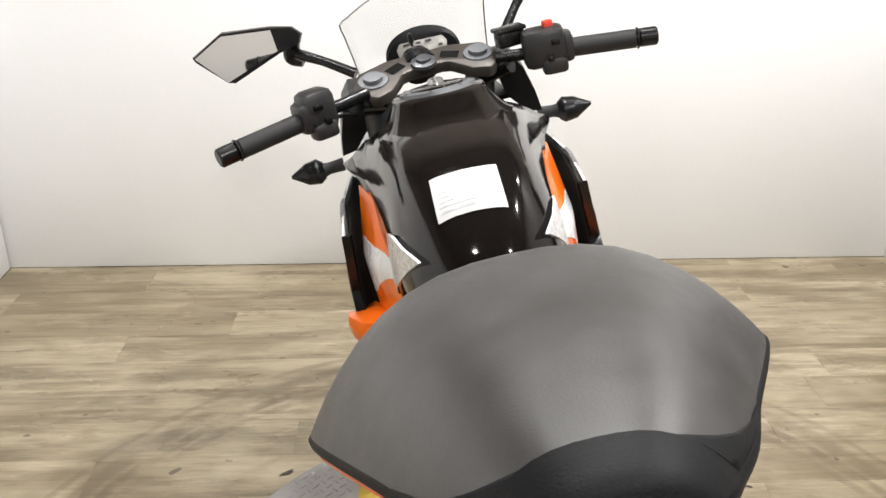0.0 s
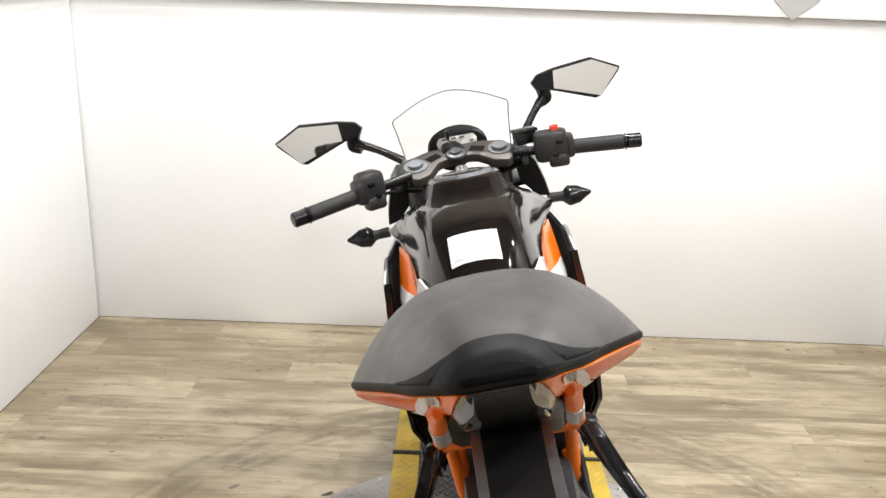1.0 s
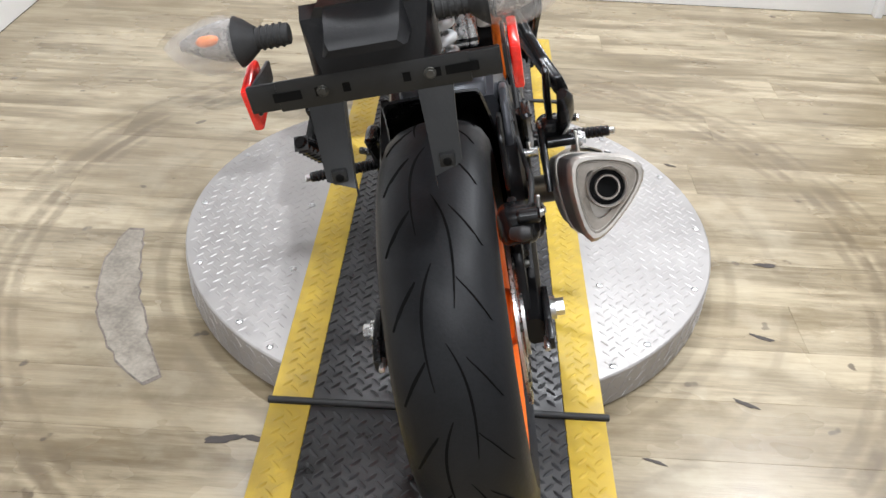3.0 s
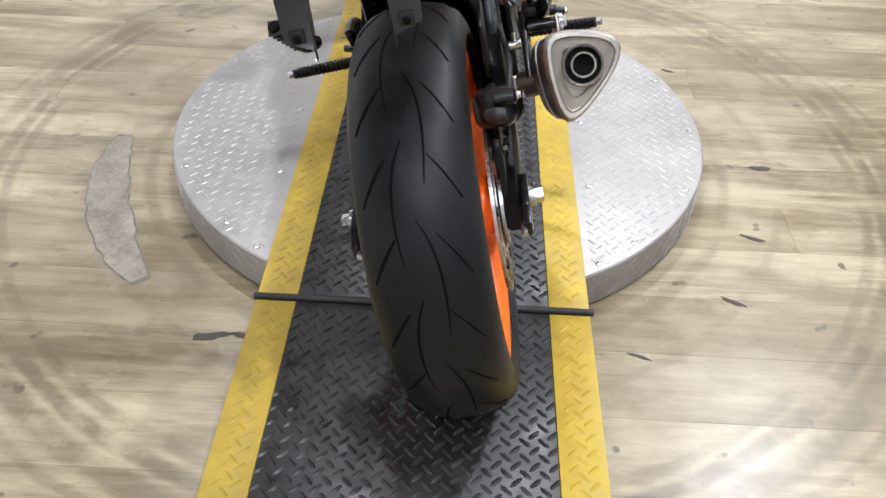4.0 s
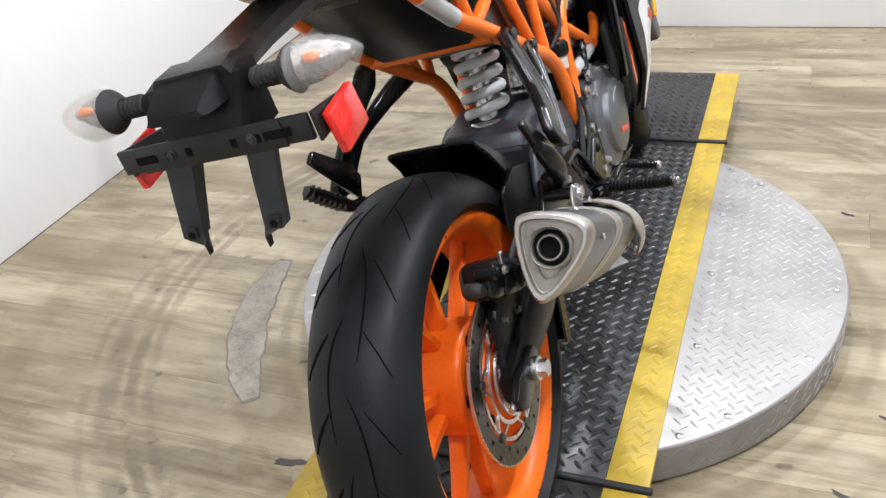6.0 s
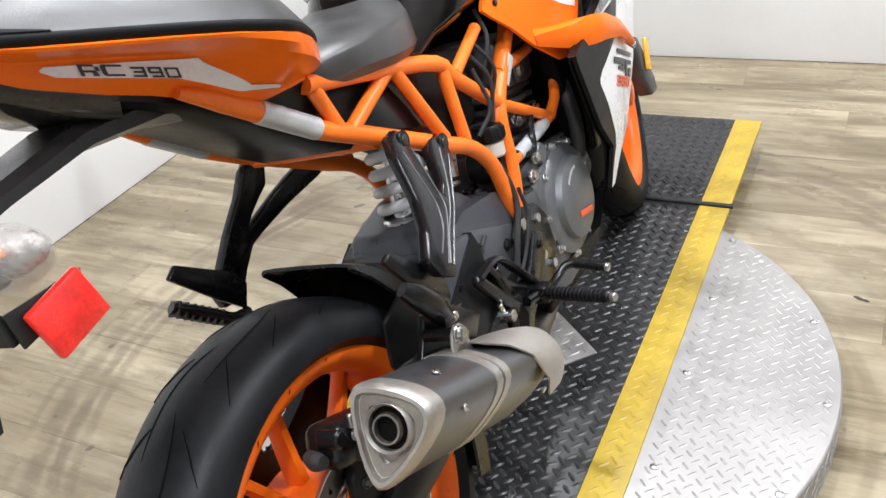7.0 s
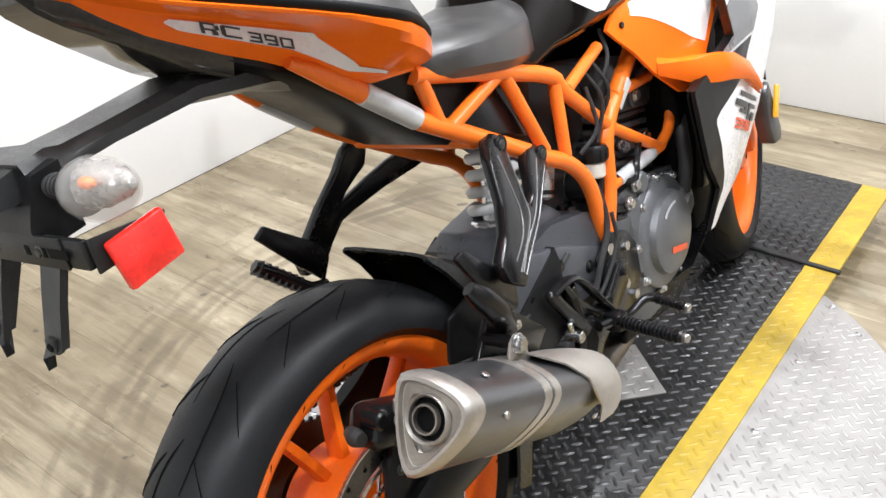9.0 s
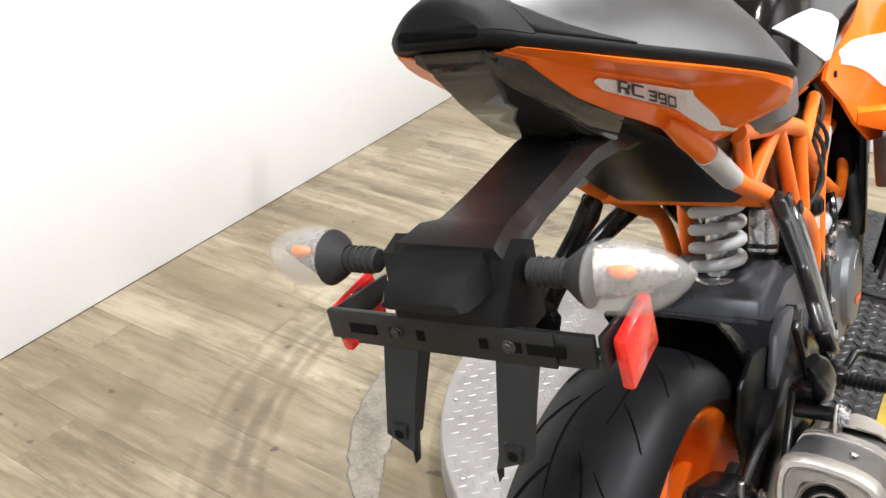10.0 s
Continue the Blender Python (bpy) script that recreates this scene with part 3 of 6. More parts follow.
part("sensor_ring", join(*[box((0.0, 0.05 * math.cos(a), 0.05 * math.sin(a)), (0.002, 0.009, 0.0022), 0, (math.degrees(a), 0, 0)) for a in np.arange(48) * math.tau / 48], disc_bm(0.058, 0.0545, 0.0), disc_bm(0.0455, 0.042, 0.0)), BOLT, rear_wheel, kind="stuff").location = (0.086, 0, 0)
part("sprocket", join(lathe([(-0.003, 0.05), (-0.003, 0.098), (0.003, 0.098), (0.003, 0.05)], 60, closed=True), *[box((0, 0.099 * math.cos(a), 0.099 * math.sin(a)), (0.005, 0.007, 0.005), 0.001, (math.degrees(a), 0, 0)) for a in np.arange(44) * math.tau / 44]), CHAIN, rear_wheel, "dark rear sprocket").location = (-0.085, 0, 0)
chain = []
for k in range(46):
    t = k / 45
    chain.append(box((-0.085, 0.02 + 0.54 * t, 0.40 + 0.01 * t), (0.014, 0.0095, 0.012), 0.002))
    chain.append(box((-0.085, 0.02 + 0.54 * t, 0.205 + 0.115 * t), (0.014, 0.0095, 0.012), 0.002))
for k in (0, 1):
    part("drive_chain", join(*chain[k::2]), CHAIN, bike, "dark steel drive chain")

FRONT = (0.0, 1.317, 0.2965)
STEER = 11.0
front_wheel = wheel("front_wheel", FRONT, 0.29, 0.112, 0.2315, 0.092, STEER, 0.40, "orange cast front wheel with paired spokes", 0.1)
part("brake_disc", disc_bm(0.15, 0.11, -0.068), STEEL, front_wheel, "drilled steel brake disc")

# swingarm, hugger, brake
swing = part("swingarm", loft([[V(x, y, z) for x, z in ring] for y, ring in (
    (0.585, ((-0.1, 0.36), (0.1, 0.36), (0.105, 0.40), (0.1, 0.44), (-0.1, 0.44), (-0.105, 0.40))),
    (0.52, ((-0.1, 0.345), (0.1, 0.345), (0.107, 0.41), (0.095, 0.475), (-0.095, 0.475), (-0.107, 0.41))),
    (0.43, ((-0.1, 0.355), (0.1, 0.355), (0.107, 0.42), (0.09, 0.495), (-0.09, 0.495), (-0.107, 0.42))),
    (0.345, ((-0.098, 0.375), (0.098, 0.375), (0.105, 0.42), (0.085, 0.48), (-0.085, 0.48), (-0.105, 0.42))))]), ARM, bike, "gunmetal grey cast swingarm")
for s in (1, -1):
    arm = loft([[V(s * (0.102 + a * w), y, z + b * h) for a, b in ((-1, -0.7), (-0.6, -1), (0.6, -1), (1, -0.7), (1, 0.7), (0.6, 1), (-0.6, 1), (-1, 0.7))]
                for y, z, w, h in ((0.40, 0.41, 0.012, 0.066), (0.3, 0.378, 0.015, 0.056), (0.15, 0.328, 0.017, 0.046), (0.03, 0.309, 0.015, 0.03), (-0.045, 0.3, 0.012, 0.022))])
    part("arm", arm, BLACK, swing)
    plate_ = prism([(-0.075, 0.29), (-0.05, 0.275), (0.02, 0.278), (0.035, 0.3), (0.02, 0.327), (-0.05, 0.325), (-0.075, 0.31)], 0.115, 0.126, 0, 0.002)
    part("axle_plate", plate_ if s > 0 else flipped(plate_), SATIN, swing, "black chain adjuster plate")
    part("axle_nut", hexbolt((s * 0.126, 0.0, 0.3015), 0.0125, 0.02, 0, s), BOLT, swing)
    part("adjuster_bolt", rod((s * 0.115, -0.085, 0.3), (s * 0.115, -0.06, 0.3), 0.0045), BOLT, swing)
    part("pivot_bolt", hexbolt((s * 0.106, 0.545, 0.40), 0.0105, 0.01, 0, s), BOLT, swing)
for y, z in ((0.485, 0.4), (0.405, 0.442), (0.32, 0.432)):
    part("swingarm_bolt", hexbolt((0.1075, y, z), 0.0075, 0.006), SATIN, swing)
part("side_plate", prism([(0.3, 0.487), (0.33, 0.497), (0.418, 0.468), (0.505, 0.425), (0.56, 0.4), (0.545, 0.365), (0.432, 0.375), (0.36, 0.385), (0.307, 0.381), (0.267, 0.395), (0.272, 0.441)], 0.094, 0.1075, 0, 0.005), ARM, swing, "gunmetal grey swingarm side")
part("strengthener", prism([(0.34, 0.47), (0.36, 0.505), (0.46, 0.515), (0.5, 0.48)], -0.07, 0.075, 0, 0.008), ARM, swing)

arc = []
for i in range(13):
    a = radians(102 - i * 7.3)
    r = 0.327 + 0.008 * math.sin(i * 0.5)
    prof = [(-0.088, -0.06), (-0.084, -0.022), (-0.06, -0.006), (0, 0), (0.06, -0.006), (0.084, -0.022), (0.088, -0.06)]
    if i < 4:
        prof = [(x * (0.82 + 0.045 * i), d * (0.12 + 0.22 * i)) for x, d in prof]
    ring = [V(x, (r + d) * math.cos(a), 0.3015 + (r + d) * math.sin(a)) for x, d in prof]
    ring += [V(x * 0.97, (r + d - 0.004) * math.cos(a), 0.3015 + (r + d - 0.004) * math.sin(a)) for x, d in prof[::-1]]
    arc.append(ring)
hug = loft(arc)
part("hugger", moved(hug, pose(0, 0, 0.3015) @ pose(0, 0, 0, -45) @ pose(0, 0, -0.3015)), SATIN, bike, "black plastic rear tyre hugger")
part("chain_guard", prism([(0.165, 0.49), (0.225, 0.5), (0.3, 0.47), (0.4, 0.39), (0.3, 0.325), (0.2, 0.385), (0.163, 0.405), (0.148, 0.437)], 0.086, 0.093, 0, 0.003), BLACK, bike, "black plastic hugger side panel")
caliper = part("brake_caliper", moved(join(box((0.1, 0, 0), (0.056, 0.105, 0.052), 0.016, seg=4), box((0.12, 0.01, -0.004), (0.028, 0.07, 0.04), 0.01, seg=3), rod((0.1, 0.012, -0.002), (0.137, 0.012, -0.002), 0.019, 22, 0.004), rod((0.1, -0.05, 0.012), (0.13, -0.05, 0.012), 0.011, 16, 0.003)), pose(0, 0.022, 0.44, -27)), SATIN, bike, "black single-piston rear brake caliper")
part("caliper_boot", moved(tube([(0.09, -0.06, -0.006), (0.104, -0.066, -0.008), (0.116, -0.068, -0.008)], [0.008, 0.011, 0.008], 12), pose(0, 0.022, 0.44, -27)), GRIP, caliper)
part("bleed_nipple", moved(join(rod((0.13, -0.03, 0.02), (0.13, -0.034, 0.036), 0.0035, 10), hexbolt((0.13, -0.028, 0.012), 0.005, 0.006)), pose(0, 0.022, 0.44, -27)), BOLT, caliper)
part("pad_pin", moved(hexbolt((0.134, 0.036, 0.008), 0.0055, 0.006), pose(0, 0.022, 0.44, -27)), BOLT, caliper)
part("caliper_bracket", prism([(-0.035, 0.31), (0.0, 0.27), (0.06, 0.27), (0.13, 0.36), (0.115, 0.425), (0.03, 0.43), (-0.005, 0.39), (-0.015, 0.35)], 0.086, 0.1, 0, 0.004), BLACK, bike, "black caliper bracket")
for y, z in ((0.012, 0.377), (0.06, 0.36), (0.085, 0.395)):
    part("caliper_bolt", hexbolt((0.1, y, z), 0.0055, 0.007), CHAIN, bike)
part("brake_hose", tube([(0.115, 0.03, 0.43), (0.125, 0.09, 0.46), (0.12, 0.2, 0.43), (0.11, 0.34, 0.42), (0.11, 0.43, 0.45)], 0.0042, 8), GRIP, bike, "black brake hose")

# shock absorber
shock_a, shock_b = V(0.0, 0.41, 0.472), V(-0.004, 0.465, 0.66)
ax = (shock_b - shock_a).normalized()
sx_ = ax.orthogonal().normalized()
sy_ = ax.cross(sx_)
shock = part("shock_absorber", rod(shock_a, shock_b, 0.017, 18, 0.002), BOLT, bike, "rear shock absorber with white coil spring")
L = (shock_b - shock_a).length
coil = []
for i in range(6 * 24 + 1):
    t = i / (6 * 24)
    a = (t + 0.12 * t * t) / 1.12 * 6 * math.tau
    coil.append(shock_a + ax * (0.035 + (L - 0.045) * t) + (sx_ * math.cos(a) + sy_ * math.sin(a)) * 0.0325)
part("spring", tube(coil, 0.0086, 10, smooth=False), SPRING, shock, "white coil spring")
part("spring_seat", rod(shock_a + ax * 0.02, shock_a + ax * 0.033, 0.037, 28, 0.003), BOLT, shock)
part("spring_collar", rod(shock_b - ax * 0.012, shock_b + ax * 0.012, 0.036, 28, 0.003), SATIN, shock)
part("shock_clevis", box(shock_a, (0.05, 0.035, 0.035), 0.006), CAST, shock)

# trellis frame
TR = 0.0098
NODES = dict(tail=(0.08, 0.092, 0.828), silA=(0.085, 0.126, 0.80), silB=(0.09, 0.206, 0.738), low1=(0.098, 0.268, 0.699), low2=(0.104, 0.417, 0.609), low3=(0.106, 0.488, 0.566),
             bend=(0.106, 0.532, 0.505), foot=(0.1, 0.553, 0.392), top0=(0.098, 0.20, 0.795), top1=(0.102, 0.355, 0.748), top2=(0.104, 0.477, 0.704), top3=(0.104, 0.505, 0.672),
             node=(0.1, 0.62, 0.578), up=(0.09, 0.765, 0.668), vbot=(0.1, 0.56, 0.40), eye=(0.1, 0.595, 0.482), fr1=(0.105, 0.782, 0.478), fr2=(0.1, 0.852, 0.53), fr3=(0.07, 0.93, 0.80), rise=(0.1, 0.63, 0.70))


def n_(k):
    return NODES[k]


def frame_tubes(s):
    def g(*ks):
        return [(s * n_(k)[0], n_(k)[1], n_(k)[2]) for k in ks]
    yield "lower_rail", tube(g("silB", "low1", "low2", "low3", "bend", "foot"), 0.0122, 12)
    yield "upper_rail", tube(g("top0", "top1", "top2", "top3", "node"), 0.0115, 12, 3)
    yield "main_tube", tube(g("up", "node", "eye", "vbot"), 0.0135, 12)
    yield "brace", tube([(s * 0.098, 0.212, 0.785), (s * 0.095, 0.232, 0.726)], TR, 10)
    yield "brace", tube([(s * 0.1, 0.356, 0.742), (s * 0.097, 0.248, 0.714)], TR, 10)
    yield "brace", tube([(s * 0.102, 0.372, 0.738), (s * 0.104, 0.43, 0.612)], TR, 10)
    yield "brace", tube([(s * 0.104, 0.485, 0.69), (s * 0.106, 0.478, 0.585)], TR, 10)
    yield "brace", tube([(s * 0.104, 0.515, 0.672), (s * 0.098, 0.63, 0.70)], TR, 10)
    yield "brace", tube(g("node", "fr1"), TR, 10)
    yield "brace", tube([(s * 0.1, 0.655, 0.615), (s * 0.092, 0.80, 0.60)], 0.009, 10)
    yield "brace", tube(g("fr1", "fr2", "fr3"), TR, 10)
    yield "brace", tube([(s * 0.09, 0.75, 0.657), (s * 0.06, 1.0, 0.85)], 0.014, 12)


frame_part = part("frame", tube([(-0.1, 0.284, 0.683), (0.1, 0.284, 0.683)], 0.0105, 12), FRAME_ORANGE, bike, "orange powder-coated trellis frame")
for s in (1, -1):
    for nm, bm in frame_tubes(s):
        part(nm, bm, FRAME_ORANGE, frame_part)
    part("tail_tube", tube([(s * x, y, z) for x, y, z in ((NODES["tail"][0] - 0.004, NODES["tail"][1] - 0.045, NODES["tail"][2] + 0.03), NODES["tail"], NODES["silA"], NODES["silB"])], [0.006, 0.0122, 0.0122, 0.0122], 12), FRAME_ORANGE, frame_part)
    a, b = V(s * 0.0852, 0.128, 0.7985), V(s * 0.0895, 0.2, 0.7425)
    part("tube_label", rod(a, b, 0.0134, 16, 0.0003), SILVER, frame_part, "silver reflective tube sleeve")
    a, b = V(s * 0.1045, 0.75, 0.4805), V(s * 0.1005, 0.625, 0.4825)
    part("front_strut", rod(V(s * 0.105, 0.77, 0.48), V(s * 0.1, 0.595, 0.482), 0.0095, 12), FRAME_ORANGE, frame_part)
    part("strut_label", rod(a, b, 0.0112, 16, 0.0003), SILVER, frame_part, "silver tube sleeve")
part("frame_label", box((0.1085, 0.676, 0.611), (0.002, 0.016, 0.055), 0.0005, (-57, 0, 0)), PAPER, frame_part, "white sticker on the frame")

# tail: stations of (y, half width of the rim, height of the rim, height of the seat over the rim)
TAIL = [(-0.182, 0.034, 0.993, 0.008), (-0.176, 0.043, 0.991, 0.019), (-0.164, 0.052, 0.986, 0.027), (-0.15, 0.06, 0.98, 0.034), (-0.11, 0.083, 0.964, 0.048), (-0.05, 0.108, 0.941, 0.067),
        (0.02, 0.141, 0.914, 0.084), (0.07, 0.163, 0.894, 0.096), (0.11, 0.175, 0.877, 0.104), (0.14, 0.171, 0.866, 0.106), (0.18, 0.151, 0.85, 0.099), (0.225, 0.12, 0.83, 0.08), (0.255, 0.087, 0.818, 0.056), (0.275, 0.05, 0.81, 0.026)]
BELOW = [(-0.168, 0.03, 0.985), (-0.143, 0.034, 0.978), (-0.13, 0.04, 0.965), (-0.114, 0.046, 0.949), (-0.079, 0.052, 0.922), (-0.013, 0.058, 0.886), (0.03, 0.063, 0.865), (0.076, 0.07, 0.839), (0.1, 0.08, 0.817), (0.14, 0.092, 0.805), (0.18, 0.102, 0.802), (0.225, 0.106, 0.798), (0.255, 0.08, 0.796)]
SIDE = [(c, s) for c, s in ((math.cos(radians(d)), math.sin(radians(d))) for d in range(0, 181, 9))]
FINE = [(*q, r[0]) for q, r in zip(spline([q[:3] for q in TAIL], 4), spline([(q[3], 0, 0) for q in TAIL], 4))]


def below(y):
    """Half width and height of the tail panel's lower edge."""
    ys = [q[0] for q in BELOW]
    return tuple(float(np.interp(y, ys, [q[k] for q in BELOW])) for k in (1, 2))


def rim(y):
    ys = [q[0] for q in TAIL]
    return tuple(float(np.interp(y, ys, [q[k] for q in TAIL])) for k in (1, 2))


def face_x(y):
    """Half width of the flat side that carries the graphics."""
    return float(np.interp(y, [-0.14, -0.066, 0.0, 0.076, 0.112, 0.2, 0.25], [0.042, 0.0612, 0.0735, 0.0885, 0.105, 0.117, 0.097]))


def seat_ring(y, w, z, crown, lift=0.0, base=0.011):
    return [V((w - 0.001 + lift) * c, y, z + base + lift + (crown - base + 0.012) * (1 - abs(c) ** 2.7)) for c, s in SIDE] + [V(-w * 0.9, y, z + 0.005), V(w * 0.9, y, z + 0.005)]


part("pillion_seat", loft([seat_ring(*q) for q in FINE if q[0] > -0.17]), SEAT, bike, "grey vinyl pillion seat pad", angle=70)
surround = part("seat_surround", loft([[V(w - 0.002, y, z), V(w + 0.001, y, z + 0.003), V(w + 0.0015, y, z + 0.008), V(w - 0.003, y, z + 0.0135), V(-w + 0.003, y, z + 0.0135), V(-w - 0.0015, y, z + 0.008), V(-w - 0.001, y, z + 0.003), V(-w + 0.002, y, z)] for y, w, z, crown in FINE]), SEAT_EDGE, bike, "black seat base and rear cap", angle=60)
part("rear_cap", loft([seat_ring(y, w, z, crown, 0.0014, 0.009) for y, w, z, crown in FINE if y < -0.145]), SEAT_EDGE, surround, angle=70)
for s in (1, -1):
    rows = []
    for y, w, z, crown in FINE:
        if -0.155 < y < -0.055:
            top = float(np.interp(y, [-0.15, -0.14, -0.125, -0.1, -0.06], [0.92, 0.52, 0.27, 0.1, 0.004]))
            ring = []
            for k in range(9):
                c = (1 - top * k / 8) ** (1 / 2.7)
                lift = 0.0012 if 0 < k < 8 else 0.0
                ring.append(V(s * (w - 0.001 + lift) * c, y, z + 0.0105 + lift + (crown + 0.001) * (1 - c ** 2.7)))
            rows.append(ring + [q - V(s * 0.004, 0, 0.002) for q in ring[::-1]])
    part("cap_flank", loft(rows), SEAT_EDGE, surround, angle=70)


def section(y):
    """Points of the tail panel's side from the rim to the lower edge, as (half width, height)."""
    w, z = rim(y)
    xl, zl = below(y)
    xf = max(xl + 0.002, min(face_x(y), w - 0.012))
    k = min(1.0, max(0.0, (y - 0.05) / 0.1))
    k = k * k * (3 - 2 * k)
    f = min(1.0, max(0.03, (z - zl) / 0.03))
    steep = [(w - 0.0005, z - 0.002 * f), (w - 0.003, z - 0.005 * f), (xf * 0.45 + w * 0.55, z - 0.0065 * f), (xf + 0.003 * f, z - 0.008 * f), (xf, z - 0.011 * f), (xf - 0.001, zl * 0.7 + z * 0.3), (xl, zl)]
    slant = [(w - 0.0005, z - 0.002), (w - 0.002, z - 0.012), (w - 0.006, z - 0.023), *[(w * (1 - f) + xl * f - 0.006, (z - 0.024) * (1 - f) + zl * f) for f in (0.35, 0.6, 0.82)], (xl, zl)]
    out, low = [], z
    for (xa, za), (xb, zb) in zip(steep, slant):
        low = min(low - 0.0006, za * (1 - k) + zb * k)
        out.append((xa * (1 - k) + xb * k, low))
    return out


side_panels = []
for s in (1, -1):
    rows = []
    for y in [-0.162 + 0.01 * i for i in range(42)]:
        e = [V(s * x, y, z) for x, z in section(y)]
        e.insert(0, V(s * (rim(y)[0] - 0.003), y, rim(y)[1] + 0.001))
        d = 0.0015 + 0.0035 * min(1.0, (y + 0.162) / 0.06)
        rows.append(e + [q - V(s * d, 0, -0.001) for q in e[::-1]])
    side_panels.append(part("tail_panel", loft(rows), ORANGE, bike, "glossy orange tail side panel with white flash", angle=24))


def on_face(y, z, s, off=0.0012):
    q = section(y)
    x = float(np.interp(-z, [-p[1] for p in q], [p[0] for p in q]))
    return V(s * (x + off), y, z - off * 0.3)


for s, pan in zip((1, -1), side_panels):
    rows = []
    for i in range(49):
        y = -0.066 + 0.216 * i / 48
        w, z = rim(y)
        hi = min(z - 0.0125, float(np.interp(y, [-0.066, -0.058, 0.066, 0.09, 0.114, 0.15], [0.932, 0.938, 0.889, 0.86, 0.832, 0.8145])))
        lo = float(np.interp(y, [-0.066, -0.056, 0.05, 0.075, 0.103, 0.15], [0.93, 0.921, 0.871, 0.854, 0.831, 0.8125]))
        hi = max(hi, lo + 0.0003)
        rows.append([on_face(y, hi + (lo - hi) * k / 6, s, 0.0012 + 0.0006 * (i > 0)) for k in range(7)])
    part("flash", loft(rows, caps=False, round_=False), WHITE, pan, "white tail flash")
    # model lettering
    bars = []
    for ya, yb, fa, fb in ((-0.046, -0.030, 0.40, 0.44), (-0.046, -0.042, 0.40, 0.62), (-0.030, -0.026, 0.44, 0.52), (-0.043, -0.029, 0.51, 0.55), (-0.034, -0.028, 0.55, 0.62), (-0.022, -0.002, 0.40, 0.44), (-0.024, -0.019, 0.42, 0.60), (-0.022, -0.002, 0.58, 0.62),
                           (0.006, 0.020, 0.44, 0.48), (0.008, 0.020, 0.52, 0.56), (0.006, 0.020, 0.60, 0.64), (0.018, 0.021, 0.44, 0.64), (0.024, 0.038, 0.44, 0.48), (0.024, 0.038, 0.53, 0.57), (0.036, 0.039, 0.44, 0.65), (0.024, 0.027, 0.44, 0.57), (0.026, 0.038, 0.61, 0.65), (0.042, 0.057, 0.45, 0.49), (0.042, 0.057, 0.62, 0.66), (0.042, 0.045, 0.45, 0.66), (0.055, 0.058, 0.45, 0.66)):
        ya, yb = (-0.036 + (q + 0.046) * 0.855 for q in (ya, yb))
        c = [(y, 0.9242 - 0.46 * (y + 0.036) - (f - 0.4) * 0.05) for y, f in ((ya, fa), (ya, fb), (yb, fa), (yb, fb))]
        c = [on_face(y, z, s, 0.0032) for y, z in c]
        bars.append(loft([c[:2], c[2:]], caps=False, round_=False))
    part("lettering", join(*bars), DECAL, pan, "dark model lettering")
under = []
for y in [-0.1 + 0.0245 * i for i in range(16)]:
    xl, zl = below(y)
    zb = float(np.interp(y, [-0.1, -0.03, 0.03, 0.075, 0.126, 0.206, 0.27], [0.93, 0.886, 0.852, 0.826, 0.788, 0.726, 0.682]))
    xb = float(np.interp(y, [-0.1, 0.03, 0.1, 0.285], [0.03, 0.058, 0.076, 0.082]))
    under.append([V(xl - 0.004, y, zl + 0.006), V(min(xb + 0.004, xl - 0.002), y, zl * 0.5 + zb * 0.5), V(xb, y, zb + 0.008), V(xb - 0.01, y, zb), V(-xb + 0.01, y, zb), V(-xb, y, zb + 0.008), V(-min(xb + 0.004, xl - 0.002), y, zl * 0.5 + zb * 0.5), V(-xl + 0.004, y, zl + 0.006)])
part("undertray", loft(under), BLACK, bike, "black plastic undertray")
part("battery_box", prism([(0.2, 0.79), (0.34, 0.75), (0.46, 0.705), (0.44, 0.62), (0.3, 0.68), (0.22, 0.72)], -0.082, 0.082, 0, 0.006), BLACK, bike, "black plastic box inside the subframe")
part("airbox_panel", prism([(0.262, 0.708), (0.36, 0.735), (0.425, 0.635)], 0.084, 0.089, 0, 0.003), SATIN, bike)
LAMP_LINE = ((-0.172, 0.03, 0.987, 0.984), (-0.158, 0.032, 0.983, 0.966), (-0.14, 0.035, 0.974, 0.95), (-0.114, 0.044, 0.952, 0.931), (-0.079, 0.05, 0.925, 0.905), (-0.05, 0.053, 0.908, 0.884), (0.0, 0.056, 0.884, 0.857))
light = part("tail_light", loft([[V(x, y, z) for x, z in ((-w, zt), (w, zt), (w, zt - 0.006), (w * 0.86, zb + 0.003), (w * 0.8, zb), (-w * 0.8, zb), (-w * 0.86, zb + 0.003), (-w, zt - 0.006))] for y, w, zt, zb in LAMP_LINE]), SMOKE, bike, "smoked clear tail lamp with silver reflectors")

# rider seat
rider = []
for y, w, z, lo, crown in ((0.20, 0.098, 0.80, 0.785, 0.02), (0.235, 0.115, 0.806, 0.776, 0.024), (0.29, 0.128, 0.802, 0.764, 0.024), (0.36, 0.128, 0.794, 0.75, 0.022), (0.41, 0.12, 0.79, 0.742, 0.022), (0.448, 0.106, 0.79, 0.738, 0.028), (0.472, 0.086, 0.795, 0.746, 0.03), (0.484, 0.054, 0.80, 0.76, 0.026)):
    rider.append([V(w * c, y, z + crown * s) for c, s in SIDE] + [V(-w * 1.0, y, lo + 0.012), V(-w * 0.9, y, lo), V(w * 0.9, y, lo), V(w * 1.0, y, lo + 0.012)])
part("rider_seat", loft(rider), SEAT, bike, "grey vinyl rider seat")

